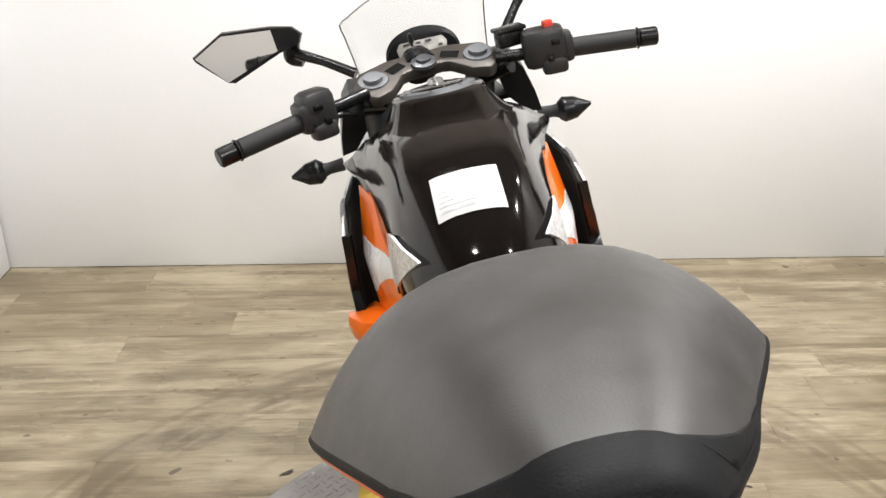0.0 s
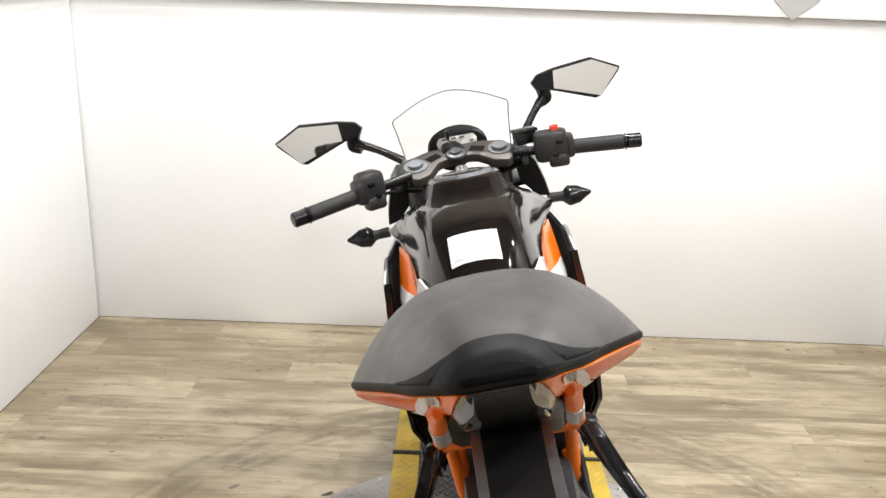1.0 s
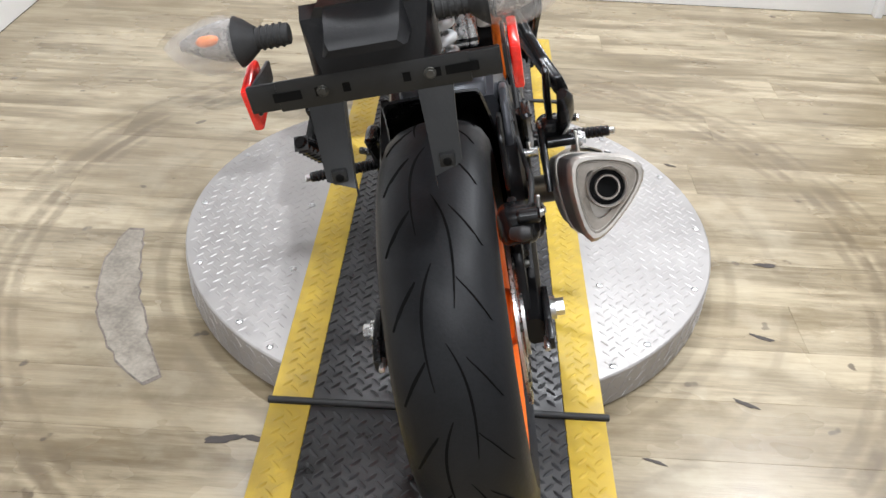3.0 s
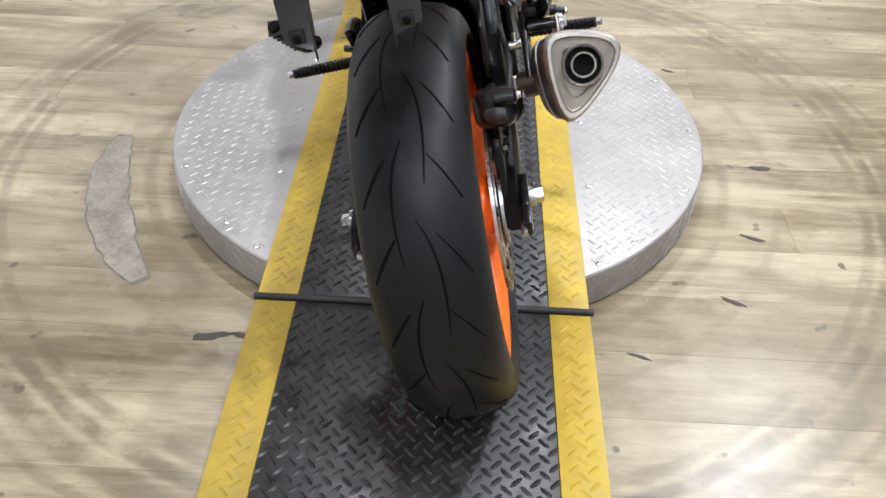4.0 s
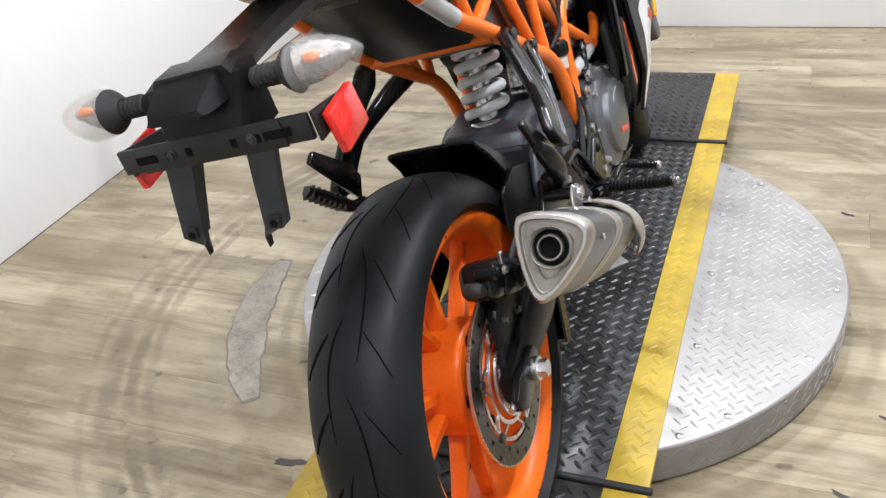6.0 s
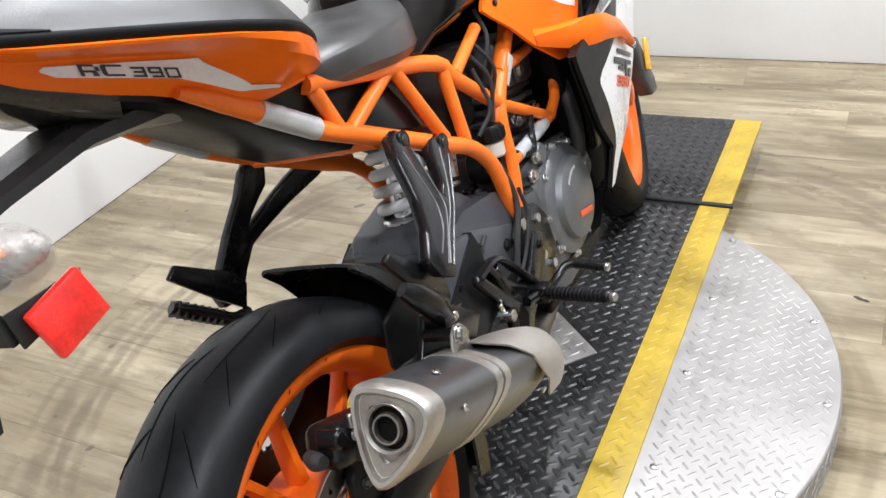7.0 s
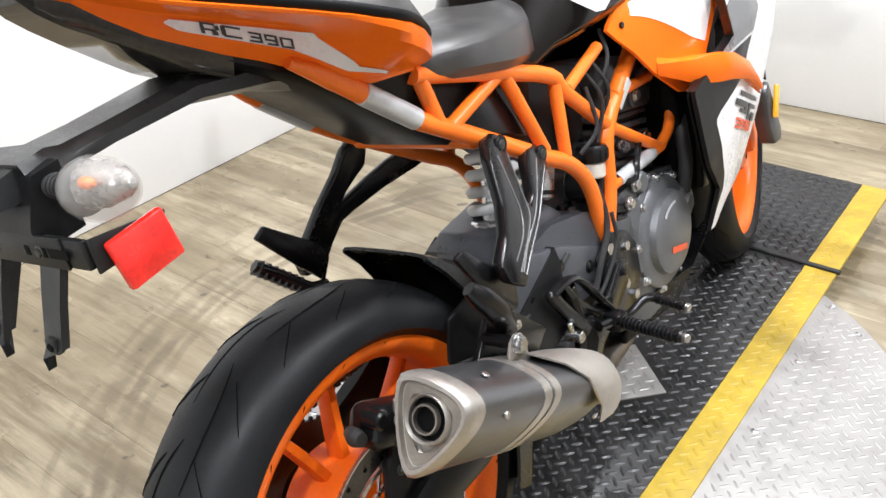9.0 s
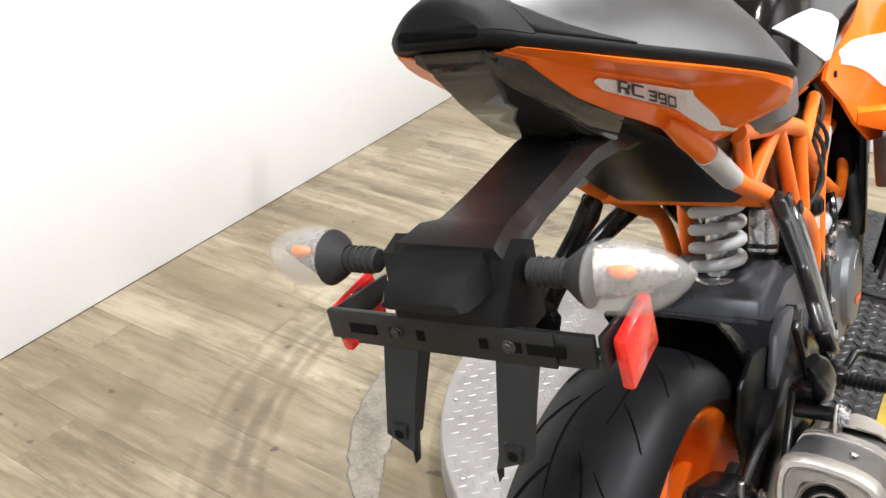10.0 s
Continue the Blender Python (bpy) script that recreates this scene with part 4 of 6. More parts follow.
# tank
TANK = [(0.44, 0.032, 0.80, 0.08, 0.715), (0.468, 0.045, 0.84, 0.09, 0.715), (0.515, 0.056, 0.883, 0.1, 0.73), (0.57, 0.066, 0.909, 0.112, 0.735), (0.65, 0.076, 0.918, 0.12, 0.742), (0.73, 0.086, 0.919, 0.127, 0.752), (0.80, 0.095, 0.916, 0.136, 0.765), (0.87, 0.099, 0.909, 0.145, 0.785), (0.94, 0.096, 0.898, 0.16, 0.798), (1.0, 0.08, 0.878, 0.18, 0.8), (1.04, 0.056, 0.853, 0.187, 0.797)]
rings = []
for y, wt, zt, wb, zb in TANK:
    h, dw = zt - zb, wb - wt
    half = [V(0, y, zt + 0.004), V(wt * 0.5, y, zt + 0.002), V(wt * 0.88, y, zt - 0.004), V(wt + 0.006, y, zt - 0.014), V(wt + dw * 0.55, y, zt - h * 0.3), V(wt + dw * 0.86, y, zt - h * 0.6), V(wb, y, zb + 0.014), V(wb - 0.006, y, zb)]
    rings.append(half + [V(-q.x, q.y, q.z) for q in half[:0:-1]])
tank = part("fuel_tank", loft(rings), GLOSS, bike, "glossy black fuel tank with a paper sticker", angle=80)
part("filler_ring", lathe([(0.0, 0.062), (0.006, 0.06), (0.008, 0.05), (0.004, 0.046), (0.004, 0.0001)], 40, (0, 0, 0), 2), CAST, tank, "grey steel filler ring").matrix_local = pose(0, 0.905, 0.9325, -7)
part("filler_cap", lathe([(0.003, 0.043), (0.009, 0.041), (0.011, 0.03), (0.011, 0.0001)], 36, (0, 0, 0), 2), GLOSS, tank, "black filler cap").matrix_local = pose(0, 0.905, 0.9325, -7)
part("filler_lock", lathe([(0.008, 0.013), (0.016, 0.012), (0.018, 0.008), (0.018, 0.0001)], 24, (0, 0, 0), 2), BOLT, tank, "bright filler lock").matrix_local = pose(0, 0.915, 0.933, -7)
for k in range(7):
    a = k * math.tau / 7
    part("filler_bolt", rod((0.0545 * math.cos(a), 0.905 + 0.0545 * math.sin(a), 0.937 - 0.0067 * math.sin(a)), (0.0545 * math.cos(a), 0.905 + 0.0545 * math.sin(a), 0.9405 - 0.0067 * math.sin(a)), 0.0034, 10), CHAIN, tank)
collar = [(0.055, 0.70, 0.9215, 0.04, 0.82), (0.088, 0.765, 0.914, 0.062, 0.855), (0.106, 0.845, 0.903, 0.072, 0.895), (0.1, 0.92, 0.892, 0.066, 0.95), (0.072, 0.985, 0.877, 0.045, 0.976)]


def collar_ring(k):
    pts = [(x * (1 - k) + xt * k, y * (1 - k) + yt * k, (z - 0.004) * (1 - k ** 1.7) + (0.9335 - (yt - 0.905) * 0.12) * k ** 1.7) for x, y, z, xt, yt in collar]
    return spline([V(*q) for q in pts + [V(-x, y, z) for x, y, z in pts[::-1]]], 3)


part("filler_collar", loft([collar_ring(k) for k in (0, 0.2, 0.4, 0.6, 0.8, 0.93, 1.0)]), GLOSS, tank, angle=60)


def tank_top(x, y, off=0.0016):
    ys = [q[0] for q in TANK]
    wt, zt = (float(np.interp(y, ys, [q[k] for q in TANK])) for k in (1, 2))
    z = np.interp(abs(x), [0, wt * 0.5, wt * 0.88, wt + 0.006], [zt + 0.004, zt + 0.002, zt - 0.004, zt - 0.014])
    return V(x, y, float(z) + off)


sheet = [[tank_top(-0.045 + 0.085 * i / 8, 0.505 + 0.06 * j / 8) for i in range(9)] for j in range(9)]
sticker = part("sticker", loft(sheet, caps=False, round_=False), PAPER, tank, "white paper information sticker")
lines = []
for k in range(7):
    y = 0.511 + 0.0069 * k
    lines.append(loft([[tank_top(-0.039 + 0.007 * i, y + d, 0.002) for i in range(7 + (k * 5) % 4)] for d in (0, 0.0022)], caps=False, round_=False))
part("sticker_lines", join(*lines), SILVER, sticker, "faint grey lines of print", kind="stuff")

# fairing
def slab(grid, thick, s):
    """A skin of some thickness over rows of (x, y, z), for the right (s = 1) or the left."""
    return loft([[V(s * x, y, z) for x, y, z in row] + [V(s * (x - thick), y, z) for x, y, z in row[::-1]] for row in grid])


WING = [((0.112, 0.644, 0.719), (0.112, 0.65, 0.726), (0.113, 0.656, 0.732)), ((0.119, 0.66, 0.70), (0.121, 0.69, 0.735), (0.114, 0.71, 0.763)), ((0.128, 0.69, 0.672), (0.138, 0.735, 0.725), (0.12, 0.765, 0.803)),
        ((0.14, 0.735, 0.62), (0.158, 0.785, 0.715), (0.133, 0.815, 0.808)), ((0.154, 0.785, 0.575), (0.17, 0.85, 0.70), (0.148, 0.88, 0.803)), ((0.165, 0.83, 0.565), (0.18, 0.91, 0.69), (0.162, 0.95, 0.795))]


def wing_at(u, v):
    """A place on the panel: u from its rear edge to the front, v from the lower edge to the upper."""
    rows = []
    for q in WING:
        rows.append([float(np.interp(v, [0, 0.5, 1], [p[k] for p in q])) for k in range(3)])
    return tuple(float(np.interp(u * 5, range(6), [r[k] for r in rows])) for k in range(3))


def wing(s):
    """Orange upper side panel beside the tank."""
    return slab([[wing_at(i / 20, j / 12) for j in range(13)] for i in range(21)], 0.006, s)


def flash_v(i, j):
    low = float(np.interp(i, [0, 0.2, 1], [0.44, 0.42, 0.28]))
    return low + (0.67 - 0.02 * i - low) * j


def flare(s):
    """Orange lower wing that runs out to the shell and forward to a point."""
    rows = []
    for y, xi, zi, xo, zt, zb in ((0.735, 0.138, 0.634, 0.146, 0.638, 0.62), (0.765, 0.145, 0.622, 0.2, 0.634, 0.594), (0.8, 0.154, 0.612, 0.222, 0.634, 0.584), (0.85, 0.166, 0.6, 0.228, 0.618, 0.573), (0.92, 0.183, 0.577, 0.226, 0.582, 0.55), (0.965, 0.196, 0.543, 0.22, 0.545, 0.526), (1.005, 0.205, 0.507, 0.213, 0.512, 0.502)):
        rows.append([V(s * x, y, z) for x, z in ((xi, zi + 0.016), (xi * 0.5 + xo * 0.5, zt * 0.75 + zi * 0.25 + 0.004), (xo - 0.004, zt), (xo, zt * 0.7 + zb * 0.3), (xo - 0.002, zt * 0.3 + zb * 0.7), (xo - 0.008, zb), (xi * 0.6 + xo * 0.4, zb * 0.5 + zi * 0.5 - 0.008), (xi, zi - 0.012))])
    return loft(rows)


# outer shell: stations from the rear edge to the front, each a column of (y, z, x)
def shell_at(u, v):
    rear = [(0.87, 0.742, 0.203), (0.885, 0.636, 0.213), (0.735, 0.592, 0.199), (0.769, 0.452, 0.197), (0.829, 0.385, 0.185), (0.816, 0.306, 0.165)]
    mid = [(0.96, 0.766, 0.2), (0.965, 0.65, 0.216), (0.9, 0.605, 0.215), (0.89, 0.455, 0.2), (0.885, 0.37, 0.185), (0.838, 0.304, 0.165)]
    front = [(1.27, 0.77, 0.17), (1.19, 0.65, 0.19), (1.15, 0.58, 0.19), (1.06, 0.455, 0.182), (0.965, 0.355, 0.168), (0.865, 0.3, 0.155)]
    def pick(c):
        return [float(np.interp(v, [0, 0.28, 0.36, 0.7, 0.85, 1.0], [q[k] for q in c])) for k in range(3)]
    a, b, c = pick(rear), pick(mid), pick(front)
    q = [np.interp(u, [0, 0.45, 1], [a[k], b[k], c[k]]) for k in range(3)]
    return V(q[2], q[0], q[1])


def shell(s, u0, u1, v0, v1, off=0.0, thick=0.004, nu=14, nv=25, cut=None, dy=0.0):
    rows = []
    for j in range(nv + 1):
        v = v0 + (v1 - v0) * j / nv
        a, b = (u0, u1) if cut is None else cut(v)
        e = [shell_at(a + (b - a) * i / nu, v) + V(off, dy, 0) for i in range(nu + 1)]
        e += [q - V(thick, 0, 0) for q in e[::-1]]
        rows.append([V(s * q.x, q.y, q.z) for q in e])
    return loft(rows)


def shell_find(y, z):
    """The place on the shell with this y and z."""
    u, v = 0.4, 0.6
    for _ in range(12):
        q = shell_at(u, v)
        du, dv = shell_at(u + 0.01, v) - q, shell_at(u, v + 0.01) - q
        det = du.y * dv.z - dv.y * du.z
        ey, ez_ = y - q.y, z - q.z
        u += max(-0.2, min(0.2, 0.01 * (ey * dv.z - dv.y * ez_) / det))
        v += max(-0.2, min(0.2, 0.01 * (du.y * ez_ - ey * du.z) / det))
    return shell_at(u, v)


def letter_bar(s, corner, width, height, a0, a1, b0, b1):
    """One stroke of the slanting lettering on the shell, which runs forward and down."""
    rows = []
    for b in (b0, b1):
        row = []
        for i in range(5):
            a = a0 + (a1 - a0) * i / 4
            y = corner[0] + width * a * 0.915 + height * b * 0.55
            z = corner[1] - width * a * 0.41 + height * b * 0.83
            row.append(shell_find(y, z) + V(0.0024, 0, 0))
        rows.append([V(s * q.x, q.y, q.z) for q in row] + [V(s * (q.x - 0.0012), q.y, q.z) for q in row[::-1]])
    return loft(rows)


for s in (1, -1):
    fairing = part("side_fairing", shell(s, 0.0, 1.0, 0.0, 1.0), WHITE, bike, "white side fairing with black and grey graphics")
    part("fairing_edge", shell(s, 0, 0.3, 0.34, 1.0, 0.0016, 0.008, dy=-0.004, nv=36, cut=lambda v: (0.0, float(np.interp(v, [0.33, 0.46, 0.5, 0.53, 0.55, 0.665, 0.8, 0.85, 1.0], [0.6, 0.52, 0.36, 0.19, 0.16, 0.2, 0.2, 0.12, 0.0])))), BLACK, fairing, "black rear fairing panel")
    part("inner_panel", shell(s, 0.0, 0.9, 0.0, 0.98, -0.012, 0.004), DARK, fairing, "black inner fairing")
    part("ear_edge", shell(s, 0.0, 0.02, 0.0, 0.36, 0.0008, 0.014, dy=-0.0045), SATIN, fairing)
    part("graphic", shell(s, 0.5, 0.8, 0.0, 0.33, 0.002, 0.006, dy=-0.003, cut=lambda v: (float(np.interp(v, [0.0, 0.1, 0.15, 0.33], [0.3, 0.26, 0.0, 0.0])), 0.5 + 0.3 * v)), GREY_DECAL, fairing, "grey fairing stripe")
    bars = []
    for a0, a1, b0, b1 in ((0.12, 1.0, 0.84, 1.0), (0.0, 0.5, 0.42, 0.66), (0.42, 0.55, 0.18, 0.66), (0.2, 0.42, 0.2, 0.34), (0.62, 1.0, 0.5, 0.66), (0.62, 0.74, 0.0, 0.6), (0.82, 1.0, 0.0, 0.34)):
        bars.append(letter_bar(s, (0.868, 0.503), 0.148, 0.046, a0, a1, b0, b1))
    part("lettering", join(*bars), DECAL, fairing, "dark model lettering")
    digits = []
    for k, segs in enumerate((((0, 1, 0.8, 1), (0.1, 1, 0.4, 0.6), (0, 1, 0, 0.2), (0.78, 1, 0, 1)), ((0, 1, 0.8, 1), (0, 1, 0.4, 0.6), (0, 1, 0, 0.2), (0, 0.22, 0.5, 1), (0.78, 1, 0, 1)), ((0, 1, 0.8, 1), (0, 1, 0, 0.2), (0, 0.22, 0, 1), (0.78, 1, 0, 1)))):
        digits += [letter_bar(s, (0.874, 0.479), 0.118, 0.018, 0.35 * k + 0.29 * a0, 0.35 * k + 0.29 * a1, b0, b1) for a0, a1, b0, b1 in segs]
    part("number_lettering", join(*digits), RED_DECAL, fairing, "orange-red number lettering")
    wing_part = part("fairing_wing", wing(s), ORANGE, bike, "glossy orange upper fairing panel with white flash")
    part("wing_flash", slab([[tuple(a + b for a, b in zip(wing_at(0.25 + 0.7 * i / 12 - 0.02 * j / 6, flash_v(i / 12, j / 6)), (0.0014, 0, 0))) for j in range(7)] for i in range(13)], 0.001, s), WHITE, wing_part, "white fairing flash")
    for u, v in ((0.2, 0.27), (0.4, 0.86)):
        x, y, z = wing_at(u, v)
        part("wing_bolt", rod((s * (x - 0.002), y, z), (s * (x + 0.003), y, z), 0.0055, 14), SATIN, wing_part)
    part("flare", flare(s), ORANGE, wing_part)
    part("tank_corner", slab([[(0.079, 0.489, 0.836), (0.0795, 0.49, 0.837), (0.08, 0.491, 0.838)], [(0.096, 0.53, 0.81), (0.096, 0.53, 0.826), (0.096, 0.53, 0.841)], [(0.109, 0.57, 0.782), (0.11, 0.58, 0.812), (0.108, 0.585, 0.838)], [(0.119, 0.61, 0.757), (0.12, 0.64, 0.787), (0.118, 0.665, 0.812)], [(0.122, 0.63, 0.755), (0.123, 0.67, 0.775), (0.122, 0.71, 0.79)]], 0.004, s), WHITE, bike, "white pointed plate beside the tank")
part("nose", loft([[V(w * c, y, z + h * s) for c, s in SIDE] + [V(-w, y, z - 0.08), V(w, y, z - 0.08)] for y, w, z, h in ((1.24, 0.175, 0.765, 0.03), (1.36, 0.155, 0.775, 0.05), (1.48, 0.12, 0.76, 0.05), (1.56, 0.07, 0.73, 0.03))]), WHITE, bike, "white front nose fairing")

CLAMP = surface("bronze_grey_casting", (0.075, 0.065, 0.057), 0.4, 0.4, vary=0.25, fine=300.0, bump=0.2)
HOUSING = surface("switch_plastic", (0.022, 0.021, 0.021), 0.42, vary=0.25, fine=420.0, bump=0.3)
# windscreen
top_e, bot_e = [], []
for i in range(17):
    t = -1 + i / 8
    top_e.append(V(0.145 * t - 0.004, 1.372 - 0.055 * t * t, 1.05 - 0.045 * abs(t) ** 1.7))
    bot_e.append(V(0.135 * t, 1.47 - 0.08 * t * t, 0.868 - 0.012 * t * t))
rows = [[a.lerp(b, k / 6) + V(0, 0.012 * math.sin(math.pi * k / 6), 0) for a, b in zip(top_e, bot_e)] for k in range(7)]
windscreen = part("windscreen", loft([r + [q + V(0, 0.003, 0.0) for q in r[::-1]] for r in rows]), SCREEN, bike, "clear windscreen")
windscreen.visible_shadow = False
part("screen_edge", tube([rows[6][0], *[r[0] for r in rows[5::-1]], *top_e[1:-1], *[r[-1] for r in rows]], 0.0016, 6, 2), GREY_DECAL, windscreen, "dull polished screen edge")

# instruments
dash = part("dash", loft([[V(w * c, y, z0 + h * max(0.0, s) ** 0.7) for c, s in SIDE] + [V(-w * 0.9, y, z0 - 0.03), V(w * 0.9, y, z0 - 0.03)] for y, w, z0, h in ((1.268, 0.07, 0.915, 0.05), (1.275, 0.075, 0.91, 0.066), (1.31, 0.07, 0.905, 0.066), (1.34, 0.05, 0.9, 0.05))]), BLACK, bike, "black instrument pod")
part("display", moved(prism([(-0.045, -0.024), (0.045, -0.024), (0.05, 0.008), (0.036, 0.027), (-0.036, 0.027), (-0.05, 0.008)], 0, 0.004, 2, 0.001), pose(0, 1.266, 0.932, 72)), surface("grey_display", (0.3, 0.29, 0.26), 0.2, vary=0.15), dash, "grey liquid-crystal display, off")
part("display_marks", join(*[moved(box((x, y, 0.005), (w, h, 0.001), 0), pose(0, 1.266, 0.932, 72)) for x, y, w, h in ((-0.028, 0.014, 0.016, 0.004), (-0.006, 0.014, 0.01, 0.004), (0.014, 0.014, 0.012, 0.004), (0.036, 0.002, 0.008, 0.004), (0.036, -0.006, 0.008, 0.004), (0.036, -0.014, 0.008, 0.004))]), DECAL, dash)

# steering: turned to the left about the head
TURN_M = Matrix.Translation((0, 1.1, 0.012)) @ Matrix.Rotation(radians(STEER), 4, "Z") @ Matrix.Translation((0, -1.1, 0))


def steer(bm):
    return moved(bm, TURN_M)


def raked(bm):
    """Square to the fork legs, then turned with them."""
    return steer(moved(bm, pose(0, 1.128, 0.905, 19.3) @ pose(0, -1.128, -0.905)))


clamp = part("top_clamp", raked(prism([(-0.137, 1.125), (-0.132, 1.09), (-0.105, 1.072), (-0.075, 1.085), (-0.045, 1.125), (-0.03, 1.13), (0.03, 1.13), (0.045, 1.125), (0.075, 1.085), (0.105, 1.072), (0.132, 1.09), (0.137, 1.125), (0.12, 1.165), (0.06, 1.185), (-0.06, 1.185), (-0.12, 1.165)], 0.892, 0.916, 2, 0.005)), CLAMP, bike, "dark cast top fork clamp")
for s in (1, -1):
    part("fork_tube", steer(rod((s * 0.1, 1.128, 0.91), (s * 0.1, 1.335, 0.32), 0.027, 24)), CASE, bike, "dark fork leg")
    part("fork_cap", raked(join(lathe([(0, 0.028), (0.003, 0.027), (0.004, 0.0001)], 28, (s * 0.1, 1.126, 0.916), 2), lathe([(0, 0.018), (0.007, 0.017), (0.008, 0.0001)], 24, (s * 0.1, 1.126, 0.92), 2))), CAST, clamp, "grey fork cap")
    # black sheet on the clamp paints the shade of a recess
    part("clamp_recess_shade", raked(box((s * 0.052, 1.148, 0.9163), (0.034, 0.022, 0.001), 0, (0, 0, -s * 28))), DARK, clamp)
    part("bar_clamp", steer(tube([(s * 0.1, 1.128, 0.875), (s * 0.145, 1.09, 0.892)], 0.022, 14)), SATIN, bike, "black clip-on clamp")
    part("handlebar", steer(rod((s * 0.12, 1.088, 0.905), (s * 0.375, 1.008, 0.888), 0.011, 14)), SATIN, bike, "black clip-on handlebar")
    g0, g1 = V(s * 0.25, 1.047, 0.8965), V(s * 0.358, 1.0135, 0.889)
    grip = part("grip", steer(rod(g0, g1, 0.0165, 20, 0.002)), GRIP, bike, "black ribbed rubber grip")
    part("grip_ribs", steer(join(*[rod(g0.lerp(g1, q) - V(s * 0.0006, 0, 0), g0.lerp(g1, q) + V(s * 0.0006, 0, 0), 0.0172, 20, 0.0003) for q in np.linspace(0.05, 0.95, 26)])), GRIP, grip, kind="stuff")
    e = (g1 - g0).normalized()
    part("bar_end", steer(join(rod(g1 + e * 0.001, g1 + e * 0.005, 0.019, 20), rod(g1 + e * 0.005, g1 + e * 0.038, 0.0165, 20, 0.003))), SATIN, bike, "black bar-end weight")
    part("lever", steer(tube([(s * 0.19, 1.115, 0.9), (s * 0.25, 1.105, 0.89), (s * 0.33, 1.062, 0.88), (s * 0.352, 1.055, 0.878)], [0.009, 0.0075, 0.006, 0.007], 8)), SATIN, bike, "black hand lever")
    housing = part("switch_housing", steer(join(box((s * (0.204 if s > 0 else 0.216), 1.06, 0.908), (0.078 if s > 0 else 0.06, 0.056, 0.07), 0.014, (0, 0, -s * 17)), box((s * 0.243, 1.05, 0.902), (0.022, 0.05, 0.052), 0.01, (0, 0, -s * 17)), box((s * 0.213, 1.043, 0.876), (0.046, 0.034, 0.03), 0.008, (0, 0, -s * 17)))), HOUSING, bike, "black handlebar switch housing")
    for dx, dz, w in ((-0.012, -0.008, 0.012), (0.008, -0.012, 0.014), (0.0, 0.012, 0.016)):
        part("switch", steer(box((s * (0.215 + dx), 1.03, 0.902 + dz * 1.3), (w, 0.01, 0.01), 0.002, (0, 0, -s * 17))), SATIN, housing)
    root, kn, mi = V(s * (0.175 if s > 0 else 0.13), 1.33, 0.885 if s > 0 else 0.91), V(s * 0.25, 1.378, 0.972), V(s * 0.243, 1.365, 1.0)
    mirror = part("mirror", tube([root, root.lerp(kn, 0.5) + V(0, 0, 0.004), kn], [0.011, 0.0095, 0.012], 12), SATIN, bike, "black rear-view mirror on a stalk")
    part("mirror_knuckle", join(tube([kn - V(s * 0.02, 0.006, 0.022), kn - V(0, 0, 0.008), kn.lerp(mi, 0.5), mi], [0.012, 0.019, 0.019, 0.017], 14, flat=0.8)), SATIN, mirror)
    outline = [(0.217, 1.008), (0.234, 1.026), (0.276, 1.036), (0.372, 1.046), (0.44, 1.012), (0.436, 1.002), (0.386, 0.948), (0.372, 0.944), (0.268, 0.982), (0.225, 0.992)]
    def face(y0, y1, f):
        cx, cz = 0.33, 0.995
        return [[V(s * (cx + (x - cx) * k), y + 0.06 * (0.3 - x) , cz + (z - cz) * k) for x, z in outline] for y, k in ((y0, f), (y1, f))]
    back = face(1.345, 1.36, 1.0)
    shell_rings = [face(1.338, 1.338, 0.97)[0], back[0], back[1], face(1.378, 1.378, 0.75)[0]]
    part("mirror_shell", loft(shell_rings), SATIN, mirror, "black mirror shell")
    gl = [(0.275, 1.031), (0.372, 1.041), (0.434, 1.01), (0.384, 0.95), (0.272, 0.988)]
    mirror.location = (-0.011, 0, 0.022 if s > 0 else -0.008)
    part("mirror_glass", loft([[V(s * x, y + 0.06 * (0.3 - x), z) for x, z in gl] for y in (1.3365, 1.3385)]), MIRROR, mirror, "mirror glass")
    # front indicators
    b0 = V(0.19, 1.2, 0.773) if s > 0 else V(-0.2, 1.2, 0.762)
    ind = part("front_indicator", tube([b0, b0 + V(s * 0.03, -0.003, -0.001), b0 + V(s * 0.045, -0.005, -0.002)], [0.013, 0.0115, 0.016], 14), GRIP, bike, "black rubber stalk with a dark indicator")
    part("indicator_body", tube([b0 + V(s * 0.04, -0.004, -0.002), b0 + V(s * 0.052, -0.005, -0.002), b0 + V(s * 0.075, -0.006, -0.002), b0 + V(s * 0.105, -0.01, 0.0)], [0.017, 0.026, 0.022, 0.003], 16, flat=0.85), SATIN, ind, "dark pointed indicator")
part("kill_switch", steer(box((0.213, 1.052, 0.946), (0.018, 0.015, 0.016), 0.003)), RED, bike, "red stop switch")
part("brake_reservoir", steer(join(box((0.157, 1.1, 0.93), (0.05, 0.036, 0.026), 0.004), box((0.157, 1.1, 0.947), (0.056, 0.042, 0.008), 0.003))), SATIN, bike, "black front brake reservoir")
part("stem_nut", raked(join(lathe([(0, 0.024), (0.006, 0.023), (0.008, 0.014), (0.013, 0.013), (0.014, 0.0001)], 28, (0, 1.14, 0.916), 2))), CASE, clamp, "dark steering stem nut")
part("ignition_lock", steer(tube([(0, 1.165, 0.905), (0, 1.19, 0.92), (0, 1.2, 0.932)], [0.036, 0.03, 0.022], 20)), BLACK, bike, "black ignition lock")
